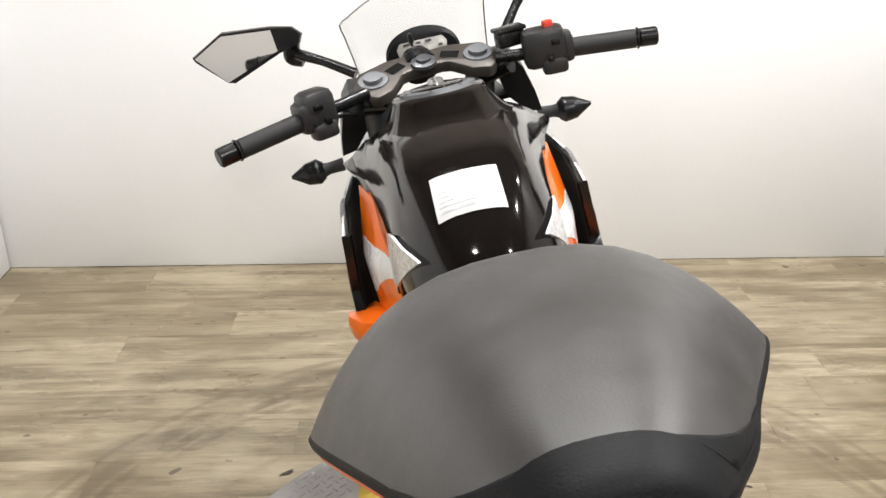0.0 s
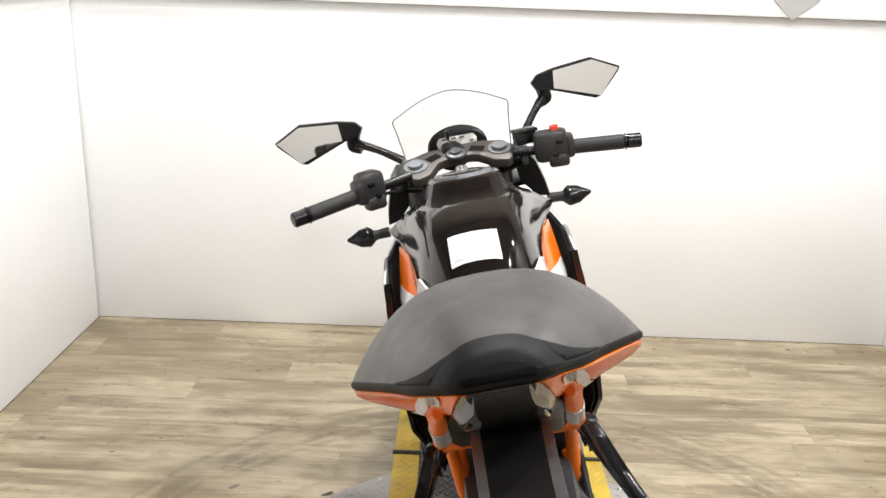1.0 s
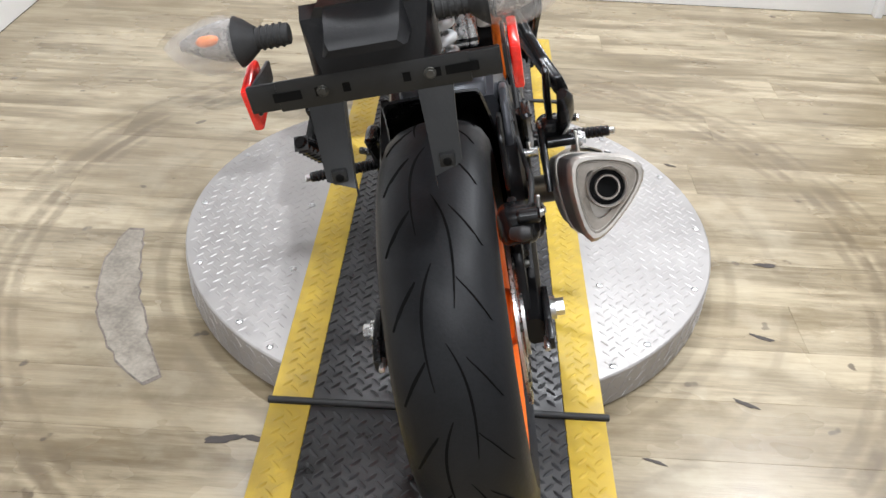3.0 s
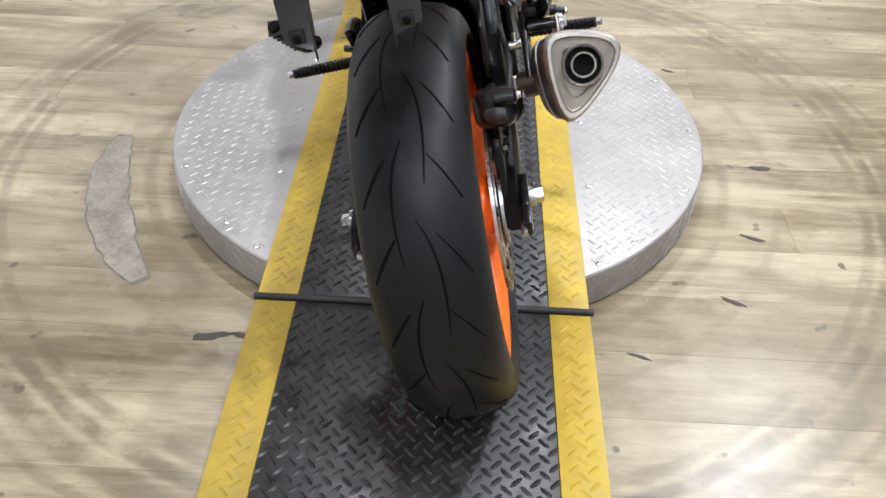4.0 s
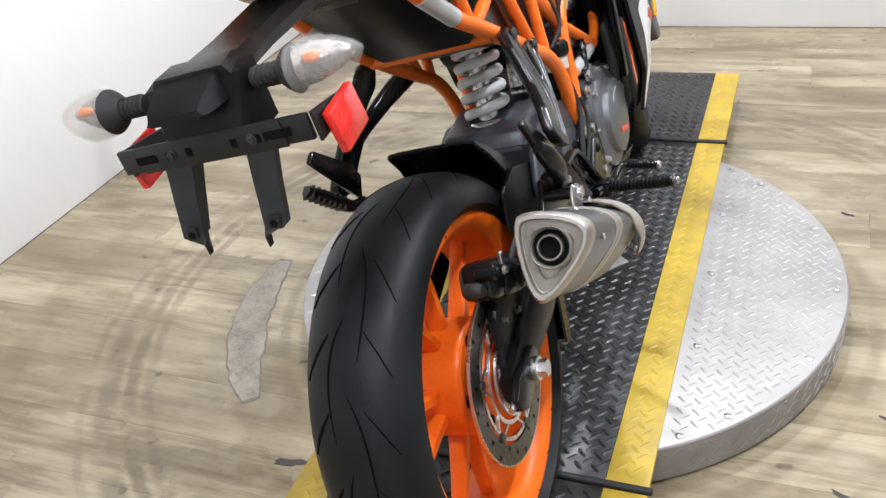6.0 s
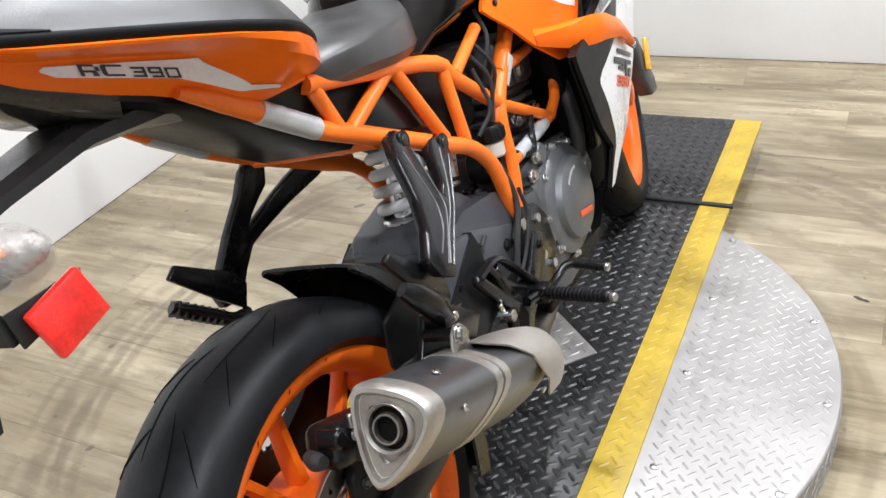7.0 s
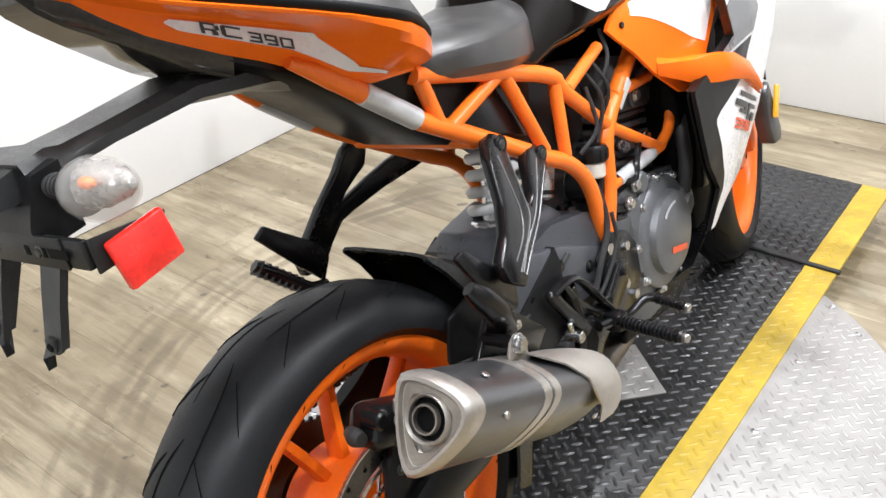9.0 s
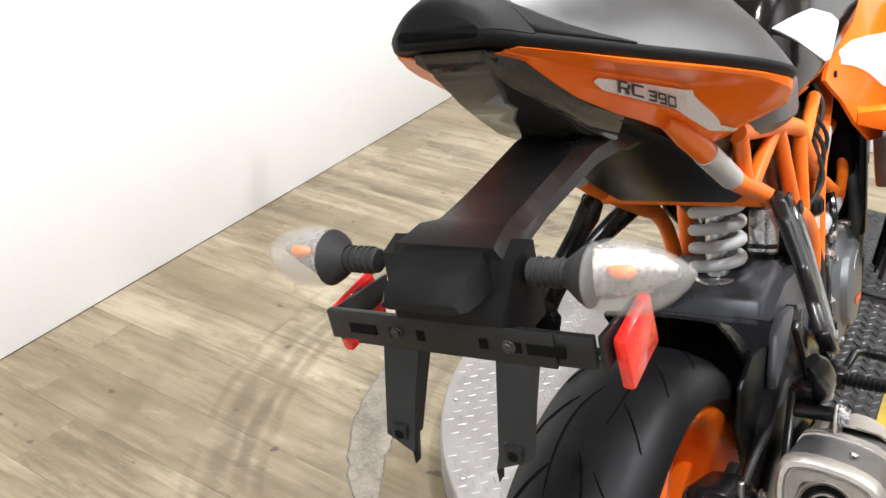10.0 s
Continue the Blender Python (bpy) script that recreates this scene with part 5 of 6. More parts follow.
part("ignition_ring", steer(lathe([(0, 0.017), (0.004, 0.016), (0.005, 0.0001)], 24, (0, 1.2, 0.938), 2)), STEEL, bike)
part("ignition_key", steer(join(box((0, 1.202, 0.945), (0.004, 0.01, 0.014), 0.001), box((0.0, 1.204, 0.957), (0.009, 0.016, 0.02), 0.004))), BLACK, bike, "black ignition key in the lock")
for k, pts in enumerate((((-0.13, 1.1, 0.9), (-0.17, 1.14, 0.885), (-0.14, 1.2, 0.87), (-0.08, 1.2, 0.82)), ((0.14, 1.12, 0.9), (0.17, 1.17, 0.89), (0.13, 1.22, 0.86), (0.07, 1.22, 0.8)), ((-0.2, 1.07, 0.885), (-0.15, 1.16, 0.86), (-0.1, 1.2, 0.84), (-0.06, 1.2, 0.78)))):
    part("control_cable", steer(tube(pts, 0.004, 8)), GRIP, bike, "black control cable")
for s in (1, -1):
    ear = [(0.118, 0.905), (0.152, 0.908), (0.17, 0.884), (0.186, 0.83), (0.192, 0.795), (0.165, 0.8), (0.13, 0.84)]
    part("inner_fairing", loft([[V(s * (x + dx), y, z) for x, z in ear] for y, dx in ((1.14, 0.0), (1.17, 0.003), (1.27, 0.006))]), BLACK, bike, "black inner fairing panel beside the fork")
part("front_cowl_inner", prism([(-0.15, 1.2), (0.15, 1.2), (0.13, 1.4), (-0.13, 1.4)], 0.815, 0.825, 2, 0.003), BLACK, bike, "black inner cockpit panel")
fen = []
for i in range(15):
    a = radians(150 - i * 10)
    r = 0.305
    ring = [V(x, r * math.cos(a) + 0, r * math.sin(a) - abs(x) ** 2 * 5) for x in (-0.066, -0.045, 0, 0.045, 0.066)]
    fen.append(ring + [q * 0.99 for q in ring[::-1]])
fender = part("front_fender", loft(fen), GLOSS, bike, "black front mudguard")
fender.location, fender.rotation_euler = FRONT, (0, 0, radians(STEER))
part("fork_reflector", box((0.143, 1.277, 0.388), (0.008, 0.022, 0.07), 0.004, (-20, 0, 0)), surface("amber_reflector", (0.85, 0.42, 0.02), 0.25, vary=0.1), bike, "amber fork reflector")
part("fork_foot", prism([(1.235, 0.42), (1.262, 0.44), (1.32, 0.32), (1.318, 0.285), (1.275, 0.29), (1.255, 0.335)], 0.1, 0.137, 0, 0.008), CASE, bike, "dark cast fork foot")
part("front_caliper", steer(box((-0.1, 1.28, 0.39), (0.05, 0.06, 0.1), 0.012)), SATIN, bike)

# number-plate carrier
carrier = part("plate_carrier", loft([[V(x + 0.008, y, z) for x, z in ((-w, zc + h * 0.1), (-w * 0.74, zc + h), (w * 0.74, zc + h), (w, zc + h * 0.1), (w * 1.02, zc - h), (w * 0.5, zc - h * 1.5), (-w * 0.5, zc - h * 1.5), (-w * 1.02, zc - h))]
                                   for y, w, zc, h in ((0.10, 0.046, 0.831, 0.016), (0.03, 0.045, 0.856, 0.014), (-0.06, 0.0425, 0.866, 0.011), (-0.16, 0.04, 0.858, 0.009), (-0.205, 0.041, 0.854, 0.01), (-0.222, 0.05, 0.848, 0.02), (-0.25, 0.056, 0.838, 0.026))]), ARM_BLACK, bike, "black plastic number-plate carrier without a plate")
part("carrier_box", loft([[V(x + 0.008, y, z) for x, z in ((-w, z1), (w, z1), (w, z0), (-w, z0))] for y, w, z0, z1 in ((-0.225, 0.06, 0.8, 0.86), (-0.25, 0.057, 0.796, 0.855), (-0.2605, 0.05, 0.796, 0.825), (-0.264, 0.046, 0.798, 0.812))]), BLACK, carrier)
part("plate_lamp", loft([[V(0.008 + x, y, z) for x, z in ((-w, z0), (-w * 0.86, z1), (w * 0.86, z1), (w, z0), (w * 0.8, z0 - 0.002), (-w * 0.8, z0 - 0.002))] for y, w, z0, z1 in ((-0.24, 0.04, 0.836, 0.864), (-0.265, 0.039, 0.834, 0.857), (-0.288, 0.037, 0.834, 0.846), (-0.294, 0.034, 0.835, 0.84))]), BLACK, carrier, "black plate lamp hood")
part("lamp_window", box((0.008, -0.265, 0.8315), (0.05, 0.03, 0.002), 0.0006), DARK, carrier)
carrier.location = (-0.006, 0.018, -0.002)
bar = part("bracket_bar", prism([(-0.112, 0.78), (0.12, 0.78), (0.12, 0.806), (-0.112, 0.806)], -0.262, -0.255, 1, 0.0015), BRACKET, carrier, "slotted black bracket bar")
part("slot_plate", prism([(-0.084, 0.779), (0.092, 0.779), (0.092, 0.808), (-0.084, 0.808)], -0.2645, -0.2618, 1, 0.001), BRACKET, bar)
for x, w in ((-0.075, 0.026), (-0.045, 0.008), (-0.02, 0.007), (0.035, 0.007), (0.06, 0.012), (0.085, 0.03)):
    # thin near-black boxes paint the slots' shade onto the plate
    part("slot", box((x, -0.2646, 0.7935), (w, 0.001, 0.0085), 0), DARK, bar)
for x in (-0.042, 0.056):
    part("bracket_screw", hexbolt((x, -0.2645, 0.7935), 0.0042, 0.0035, 1, -1), CHAIN, bar)
for x in (-0.043, 0.058):
    leg = part("plate_leg", loft([[V(x + a * w, y + b * 0.004, z) for a, b in ((-1, -1), (1, -1), (1, 1), (-1, 1))] for y, z, w in ((-0.255, 0.79, 0.017), (-0.272, 0.75, 0.0145), (-0.2855, 0.714, 0.0132))] + [[V(x - math.copysign(0.0132 if a * x < 0 else -0.0132, x) * abs(a), -0.2915 + b * 0.004, 0.706 if a * x > 0 else 0.694) for a, b in ((-1, -1), (1, -1), (1, 1), (-1, 1))]]), BRACKET, carrier, "black pointed plate leg")
    part("leg_flange", loft([[V(x + a, y + b, z) for a, b in ((-w, 0.003), (-w + 0.003, 0.003), (-w + 0.003, d), (-w, d))] for y, z, w, d in ((-0.255, 0.785, 0.017 * (1 if x > 0 else -0.8), 0.016), (-0.272, 0.75, 0.0145 * (1 if x > 0 else -0.8), 0.014), (-0.285, 0.715, 0.013 * (1 if x > 0 else -0.8), 0.008))]), BRACKET, leg)
    part("leg_rim", prism([(x - 0.0075, 0.7095), (x + 0.0075, 0.7095), (x + 0.0075, 0.7245), (x - 0.0075, 0.7245)], -0.291, -0.283, 1, 0.002), BRACKET, leg)
    # black pin paints the shade of the leg's hole
    part("leg_hole_shade", rod((x, -0.2925, 0.717), (x, -0.284, 0.717), 0.0042, 14), DARK, leg)
for s in (1, -1):
    cx = 0.134 if s > 0 else -0.116
    part("reflector_arm", prism([(-0.258, 0.776), (-0.19, 0.782), (-0.185, 0.8), (-0.258, 0.806)], cx - 0.012, cx - 0.008, 0, 0.001) if s > 0 else prism([(-0.258, 0.776), (-0.19, 0.782), (-0.185, 0.8), (-0.258, 0.806)], cx + 0.008, cx + 0.012, 0, 0.001), BRACKET, carrier)
    part("reflector", prism([(-0.243, 0.754), (-0.187, 0.762), (-0.194, 0.807), (-0.25, 0.799)], cx - 0.006, cx + 0.004, 0, 0.003), REFLECTOR, carrier, "red side reflector")
    c0 = V(-0.003 + s * 0.066, -0.221, 0.84)
    stalk = part("rear_indicator", join(rod(c0, c0 + V(s * 0.036, 0, 0), 0.0098, 18), *[rod(c0 + V(s * q, 0, 0), c0 + V(s * (q + 0.002), 0, 0), 0.0112, 18, 0.0005) for q in (0.006, 0.012, 0.018, 0.024)], tube([c0 + V(s * 0.03, 0, 0), c0 + V(s * 0.04, 0, 0), c0 + V(s * 0.047, 0, 0)], [0.011, 0.019, 0.0232], 20)), GRIP, bike, "rear indicator with clear lens on a black rubber stalk")
    line = [c0 + V(s * 0.0475, 0, 0), c0 + V(s * 0.06, 0, 0), c0 + V(s * 0.078, 0.001, -0.001), c0 + V(s * 0.096, 0.002, 0.001), c0 + V(s * 0.109, 0.003, 0.003), c0 + V(s * 0.117, 0.004, 0.004)]
    inner = tube(line, [0.0208, 0.0244, 0.0238, 0.0172, 0.0088, 0.001], 16)
    bmesh.ops.reverse_faces(inner, faces=inner.faces)
    part("lens", join(tube(line, [0.0227, 0.0262, 0.0256, 0.019, 0.0105, 0.0028], 24), inner), LENS, stalk, "clear pointed lens").visible_shadow = False
    part("lens_reflector", tube([c0 + V(s * 0.049, 0.005, 0), c0 + V(s * 0.066, 0.009, 0), c0 + V(s * 0.085, 0.011, 0.001), c0 + V(s * 0.104, 0.009, 0.002)], [0.0195, 0.0185, 0.0135, 0.004], 12), surface("bright_reflector", (0.36, 0.33, 0.305), 0.3, 0.6, vary=0.45, scale=60.0, fine=260.0, bump=0.6, dist=0.002), stalk, "silver lamp reflector")
    part("bulb", tube([c0 + V(s * 0.063, -0.006, 0.008), c0 + V(s * 0.069, -0.009, 0.0085), c0 + V(s * 0.077, -0.009, 0.0085), c0 + V(s * 0.082, -0.008, 0.008)], [0.003, 0.005, 0.005, 0.002], 14), AMBER, stalk, "amber bulb")

# exhaust
E0, E1 = V(0.2165, -0.034, 0.506), V(0.196, 0.275, 0.336)
ed = (E1 - E0).normalized()
ex = V(1, 0, 0)
ex = (ex - ed * ex.dot(ed)).normalized()
ez = ex.cross(ed)


CAN_SECTION = [(-0.046, 0.038), (-0.02, 0.048), (0.042, 0.034), (0.048, 0.004), (-0.008, -0.058), (-0.034, -0.059)]
for _ in range(2):
    CAN_SECTION = [(a[0] * (1 - f) + b[0] * f, a[1] * (1 - f) + b[1] * f) for a, b in zip(CAN_SECTION, CAN_SECTION[1:] + CAN_SECTION[:1]) for f in (0.25, 0.75)]
CAN_SECTION.reverse()


def can_ring(t, k, shift=(0, 0), flat=0.0):
    """A rounded, downward-pointing triangle across the silencer's line."""
    c = E0.lerp(E1, t) + ex * shift[0] + ez * shift[1]
    return [c + (ex * a + ez * b) * k * 1.06 + ed * (-flat * b * 0.08) for a, b in CAN_SECTION]


can = part("silencer", loft([can_ring(0.06, 0.985, flat=0.6), can_ring(0.13, 1.0), can_ring(0.5, 1.02), can_ring(0.85, 1.0), can_ring(0.97, 0.9)]), CAN, bike, "dark brushed steel silencer with bright end cap")
part("end_cap", loft([can_ring(0.075, 1.01, flat=0.6), can_ring(0.025, 1.02, flat=0.8), can_ring(0.0, 0.99, flat=1), can_ring(-0.012, 0.93, flat=1), can_ring(-0.012, 0.84, flat=1), can_ring(0.004, 0.8, flat=1), can_ring(0.01, 0.62, flat=1), can_ring(0.02, 0.55, flat=1)]), STEEL, can, "bright steel end cap")
part("end_plate", loft([can_ring(0.006, 0.79, flat=1), can_ring(0.003, 0.77, flat=1), can_ring(0.004, 0.56, flat=1)], caps=False), surface("matt_warm_steel", (0.3, 0.27, 0.235), 0.6, 0.7, vary=0.3, fine=200.0, bump=0.2), can, "matt steel end plate")
oc = E0 - ed * 0.004 + ez * 0.004
part("outlet", lathe([(-0.002, 0.0265), (-0.005, 0.025), (-0.002, 0.0225), (0.012, 0.0225), (0.012, 0.0265)], 32, closed=True), STEEL, can).matrix_local = Matrix.Translation(oc) @ ed.to_track_quat("X", "Z").to_matrix().to_4x4()
# near-black plug paints the darkness inside the outlet
part("outlet_shade", rod(oc + ed * 0.006, oc + ed * 0.03, 0.0235, 28, 0), DARK, can, "near-black plug painting the shade inside the outlet bore")
part("outlet_inner_ring", lathe([(0.0, 0.0165), (-0.006, 0.0155), (-0.006, 0.0135), (0.0, 0.013)], 28, closed=True), HOT, can).matrix_local = Matrix.Translation(oc) @ ed.to_track_quat("X", "Z").to_matrix().to_4x4()
for t in (0.425, 0.488):
    part("strap", loft([can_ring(t, 1.03), can_ring(t, 1.05), can_ring(t + 0.044, 1.05), can_ring(t + 0.044, 1.03)]), STEEL, can, "steel clamp strap")
shield = []
for t, k in ((0.57, 1.06), (0.66, 1.07), (0.75, 1.08), (0.84, 1.06), (0.92, 1.03), (0.98, 0.99), (1.04, 0.94)):
    a0, a1 = float(np.interp(t, [0.57, 0.75, 0.9, 0.95, 1.04], [80, 30, -34, -50, -36])), 125
    ring = []
    for i in range(15):
        a = radians(a0 + (a1 - a0) * i / 14)
        r = 0.0525 * k
        ring.append(E0.lerp(E1, t) + (ex * math.cos(a) + ez * math.sin(a)) * r)
    c = E0.lerp(E1, t)
    shield.append(ring + [c + (q - c) * 0.955 for q in ring[::-1]])
part("heat_shield", loft(shield), STEEL, can, "bare steel heat shield")
part("hanger_tab", join(prism([(0.128, 0.448), (0.134, 0.476), (0.141, 0.488), (0.153, 0.494), (0.166, 0.488), (0.17, 0.474), (0.172, 0.445)], 0.196, 0.2, 0, 0.001), prism([(0.14, 0.46), (0.165, 0.46), (0.165, 0.47), (0.14, 0.47)], 0.19, 0.2, 0, 0.001)), STEEL, can, "steel silencer hanger lug")
part("hanger_spacer", rod((0.155, 0.152, 0.482), (0.196, 0.152, 0.482), 0.0085, 16), SATIN, can)
part("hanger_bolt", join(rod((0.2, 0.152, 0.482), (0.203, 0.152, 0.482), 0.0125, 20), hexbolt((0.203, 0.152, 0.482), 0.0085, 0.008)), BOLT, can)
for t, a in ((0.2, 0.15), (0.86, -0.5), (0.2, 1.2)):
    q = E0.lerp(E1, t) + (ex * math.cos(a) + ez * math.sin(a)) * 0.047
    part("can_screw", rod(q, q + (ex * math.cos(a) + ez * math.sin(a)) * 0.003, 0.005, 10), BOLT, can)
part("link_pipe", tube([E1 - ed * 0.02, E1 + V(-0.02, 0.04, -0.03), (0.12, 0.42, 0.24), (0.06, 0.56, 0.17), (0.03, 0.72, 0.15), (0.02, 0.86, 0.2)], [0.03, 0.026, 0.024, 0.022, 0.02, 0.02], 16), HOT, bike, "heat-tinted link pipe")
part("silencer_mount", prism([(0.1, 0.43), (0.165, 0.5), (0.21, 0.49), (0.28, 0.42), (0.25, 0.4), (0.18, 0.42)], 0.145, 0.155, 0, 0.002), SATIN, bike)

# lighter grey paints the glint along the edges of the black ribs
RIB = surface("rib_glint_grey", (0.16, 0.16, 0.165), 0.35, 0.5, vary=0.4)
# pillion hangers: two cast arms that meet and splay outward to the footpeg
HANGER = [(0.262, 0.666), (0.279, 0.684), (0.303, 0.686), (0.321, 0.673), (0.309, 0.645), (0.304, 0.618), (0.301, 0.597), (0.306, 0.586), (0.327, 0.595), (0.351, 0.627), (0.371, 0.637), (0.399, 0.634), (0.415, 0.62), (0.405, 0.602), (0.35, 0.581), (0.317, 0.566), (0.258, 0.549), (0.2, 0.53), (0.172, 0.55), (0.172, 0.573), (0.212, 0.588), (0.24, 0.617)]

LEFT_HANGER = [(0.27, 0.676), (0.283, 0.686), (0.302, 0.682), (0.306, 0.66), (0.303, 0.638), (0.287, 0.626), (0.27, 0.61), (0.26, 0.594), (0.274, 0.599), (0.315, 0.616), (0.35, 0.628), (0.368, 0.632), (0.405, 0.628), (0.418, 0.612), (0.414, 0.6), (0.396, 0.596), (0.338, 0.588), (0.283, 0.574), (0.262, 0.566), (0.245, 0.54), (0.226, 0.5), (0.195, 0.505), (0.187, 0.53), (0.202, 0.565), (0.226, 0.606), (0.255, 0.645)]


def hanger_x(y, z):
    return 0.114 + 0.33 * (0.677 - z) - 0.248 * (y - 0.302)


def hanger_line(pts, s, r, off=0.0095):
    return tube([(s * (hanger_x(y, z) + off), y, z) for y, z in pts], r, 8)


for s in (1, -1):
    bm = prism(HANGER if s > 0 else LEFT_HANGER, -0.009, 0.009, 0, 0.004)
    for q in bm.verts:
        q.co.x = s * (q.co.x + hanger_x(q.co.y, q.co.z))
    if s < 0:
        bmesh.ops.reverse_faces(bm, faces=bm.faces)
    h = part("pillion_hanger", bm, SATIN, bike, "black forked pillion footrest hanger")
    for y, z in ((0.302, 0.671), (0.398, 0.62)) if s > 0 else ((0.289, 0.67), (0.4, 0.612)):
        x = s * (hanger_x(y, z) + 0.008)
        part("hanger_eye", rod((x, y, z), (x + s * 0.004, y, z), 0.0125, 22, 0.0015), SATIN, h)
        part("hanger_bolt", join(rod((x + s * 0.003, y, z), (x + s * 0.0055, y, z), 0.0065, 18, 0.001), rod((x + s * 0.005, y, z), (x + s * 0.0062, y, z), 0.0032, 6, 0)), CHAIN, h)
    for line in ([(0.283, 0.664), (0.276, 0.613), (0.27, 0.592), (0.248, 0.573), (0.205, 0.561)], [(0.308, 0.657), (0.297, 0.605), (0.288, 0.581), (0.257, 0.566), (0.203, 0.548)], [(0.393, 0.605), (0.337, 0.58), (0.305, 0.567), (0.252, 0.552), (0.212, 0.54)], [(0.379, 0.621), (0.334, 0.59), (0.3, 0.574), (0.25, 0.561), (0.208, 0.545)]) if s > 0 else ([(0.29, 0.655), (0.255, 0.615), (0.235, 0.585), (0.21, 0.53)], [(0.39, 0.608), (0.33, 0.6), (0.27, 0.582), (0.24, 0.555), (0.218, 0.515)]):
        part("rib", hanger_line(line, s, 0.0014, 0.0085), RIB, h)
right_hang = prism([(0.119, 0.606), (0.136, 0.609), (0.217, 0.53), (0.214, 0.495), (0.187, 0.482), (0.157, 0.54)], 0.16, 0.169, 0, 0.003)
part("heel_plate", right_hang, SATIN, bike, "black heel guard plate")
part("pillion_peg", tube([(0.182, 0.112, 0.575), (0.186, 0.125, 0.557), (0.186, 0.148, 0.525), (0.18, 0.17, 0.492)], [0.009, 0.0145, 0.015, 0.012], 12, flat=0.75), SATIN, bike, "folded black pillion footpeg")
part("peg_joint", box((0.166, 0.176, 0.49), (0.03, 0.03, 0.034), 0.006), SATIN, bike)
part("peg_pin", rod((0.18, 0.178, 0.49), (0.19, 0.178, 0.49), 0.006), BOLT, bike)
part("heel_plate", flipped(prism([(0.108, 0.612), (0.128, 0.622), (0.205, 0.56), (0.222, 0.53), (0.2, 0.5), (0.165, 0.54)], 0.155, 0.165, 0, 0.003)), SATIN, bike, "black heel guard plate")
part("pillion_peg", tube([(-0.158, 0.2, 0.492), (-0.164, 0.176, 0.5), (-0.172, 0.155, 0.52), (-0.18, 0.13, 0.547), (-0.186, 0.112, 0.567)], [0.012, 0.011, 0.0125, 0.0125, 0.009], 12, flat=0.8), SATIN, bike, "open black pillion footpeg")
for k in range(7):
    q = V(-0.17, 0.16, 0.515).lerp(V(-0.185, 0.116, 0.562), k / 6)
    part("peg_rib", moved(box((0, 0, 0), (0.02, 0.022, 0.0032), 0.001), Matrix.Translation(q) @ pose(0, 0, 0, 43)), GRIP, bike)

# engine
case = part("crankcase", loft([[V(x, y, z) for x, z in ((-w, z0), (w, z0), (w * 1.06, (z0 + z1) / 2), (w, z1), (-w, z1), (-w * 1.06, (z0 + z1) / 2))] for y, w, z0, z1 in ((0.54, 0.075, 0.27, 0.42), (0.58, 0.098, 0.235, 0.455), (0.66, 0.104, 0.205, 0.46), (0.76, 0.104, 0.2, 0.445), (0.84, 0.094, 0.215, 0.42), (0.88, 0.07, 0.245, 0.38))]), CASE, bike, "dark painted single-cylinder engine case")
clc = V(0.0, 0.738, 0.338)
part("clutch_cover", lathe([(0.098, 0.1), (0.112, 0.1), (0.118, 0.094), (0.121, 0.076), (0.123, 0.0755), (0.132, 0.073), (0.136, 0.066), (0.137, 0.0001)], 48, clc), CAST, case, "grey cast clutch cover")
part("cover_mark", box((0.1378, 0.742, 0.305), (0.0012, 0.06, 0.011), 0.0002, (-17, 0, 0)), RED_DECAL, case, "orange cover stripe")
part("cover_arc", join(*[box((0.1378, clc.y + 0.056 * math.cos(a), clc.z + 0.056 * math.sin(a)), (0.0012, 0.008, 0.005), 0, (math.degrees(a) + 90, 0, 0)) for a in np.linspace(1.5, 2.2, 7)]), SILVER, case, "silver cover mark")
for k in range(9):
    a = k * math.tau / 9 + 0.2
    q = clc + V(0.112, 0.102 * math.cos(a), 0.102 * math.sin(a))
    part("cover_bolt", join(rod(q - V(0.014, 0, 0), q, 0.009, 12), hexbolt(q, 0.0052, 0.007)), BOLT, case)
part("sprocket_cover", box((0.085, 0.605, 0.36), (0.05, 0.09, 0.14), 0.014, (-12, 0, 0)), CASE, case)
for y, z in ((0.592, 0.383), (0.575, 0.322), (0.6, 0.29), (0.632, 0.44), (0.66, 0.46)):
    part("engine_bolt", hexbolt((0.11, y, z), 0.0085, 0.01), BOLT, case)
cyl = part("cylinder", box((0, 0.735, 0.5), (0.13, 0.125, 0.13), 0.008, (-12, 0, 0)), CASE, bike, "black finned cylinder")
for k in range(6):
    part("fin", box((0, 0.735, 0.455 + 0.02 * k), (0.15, 0.15, 0.009), 0.002, (-12, 0, 0)), CASE, cyl)
part("cylinder_head", join(box((0, 0.76, 0.6), (0.17, 0.14, 0.09), 0.014, (-12, 0, 0)), rod((0.084, 0.745, 0.585), (0.092, 0.745, 0.585), 0.02, 20), rod((0.084, 0.775, 0.61), (0.094, 0.775, 0.61), 0.011, 16)), CASE, cyl)
part("head_bolt", hexbolt((0.092, 0.745, 0.585), 0.009, 0.006), BOLT, cyl)
for y0, z0, r, t in ((0.655, 0.405, 0.03, 0.112), (0.685, 0.455, 0.018, 0.116), (0.64, 0.33, 0.024, 0.114)):
    part("case_boss", lathe([(0.09, r * 1.15), (t - 0.004, r), (t, r * 0.85), (t, 0.0001)], 24, (0, y0, z0)), CAST, case)
part("water_pump", lathe([(0.09, 0.036), (0.116, 0.035), (0.122, 0.03), (0.124, 0.016), (0.13, 0.014), (0.131, 0.0001)], 28, (0, 0.825, 0.355)), CAST, case, "grey cast water pump")
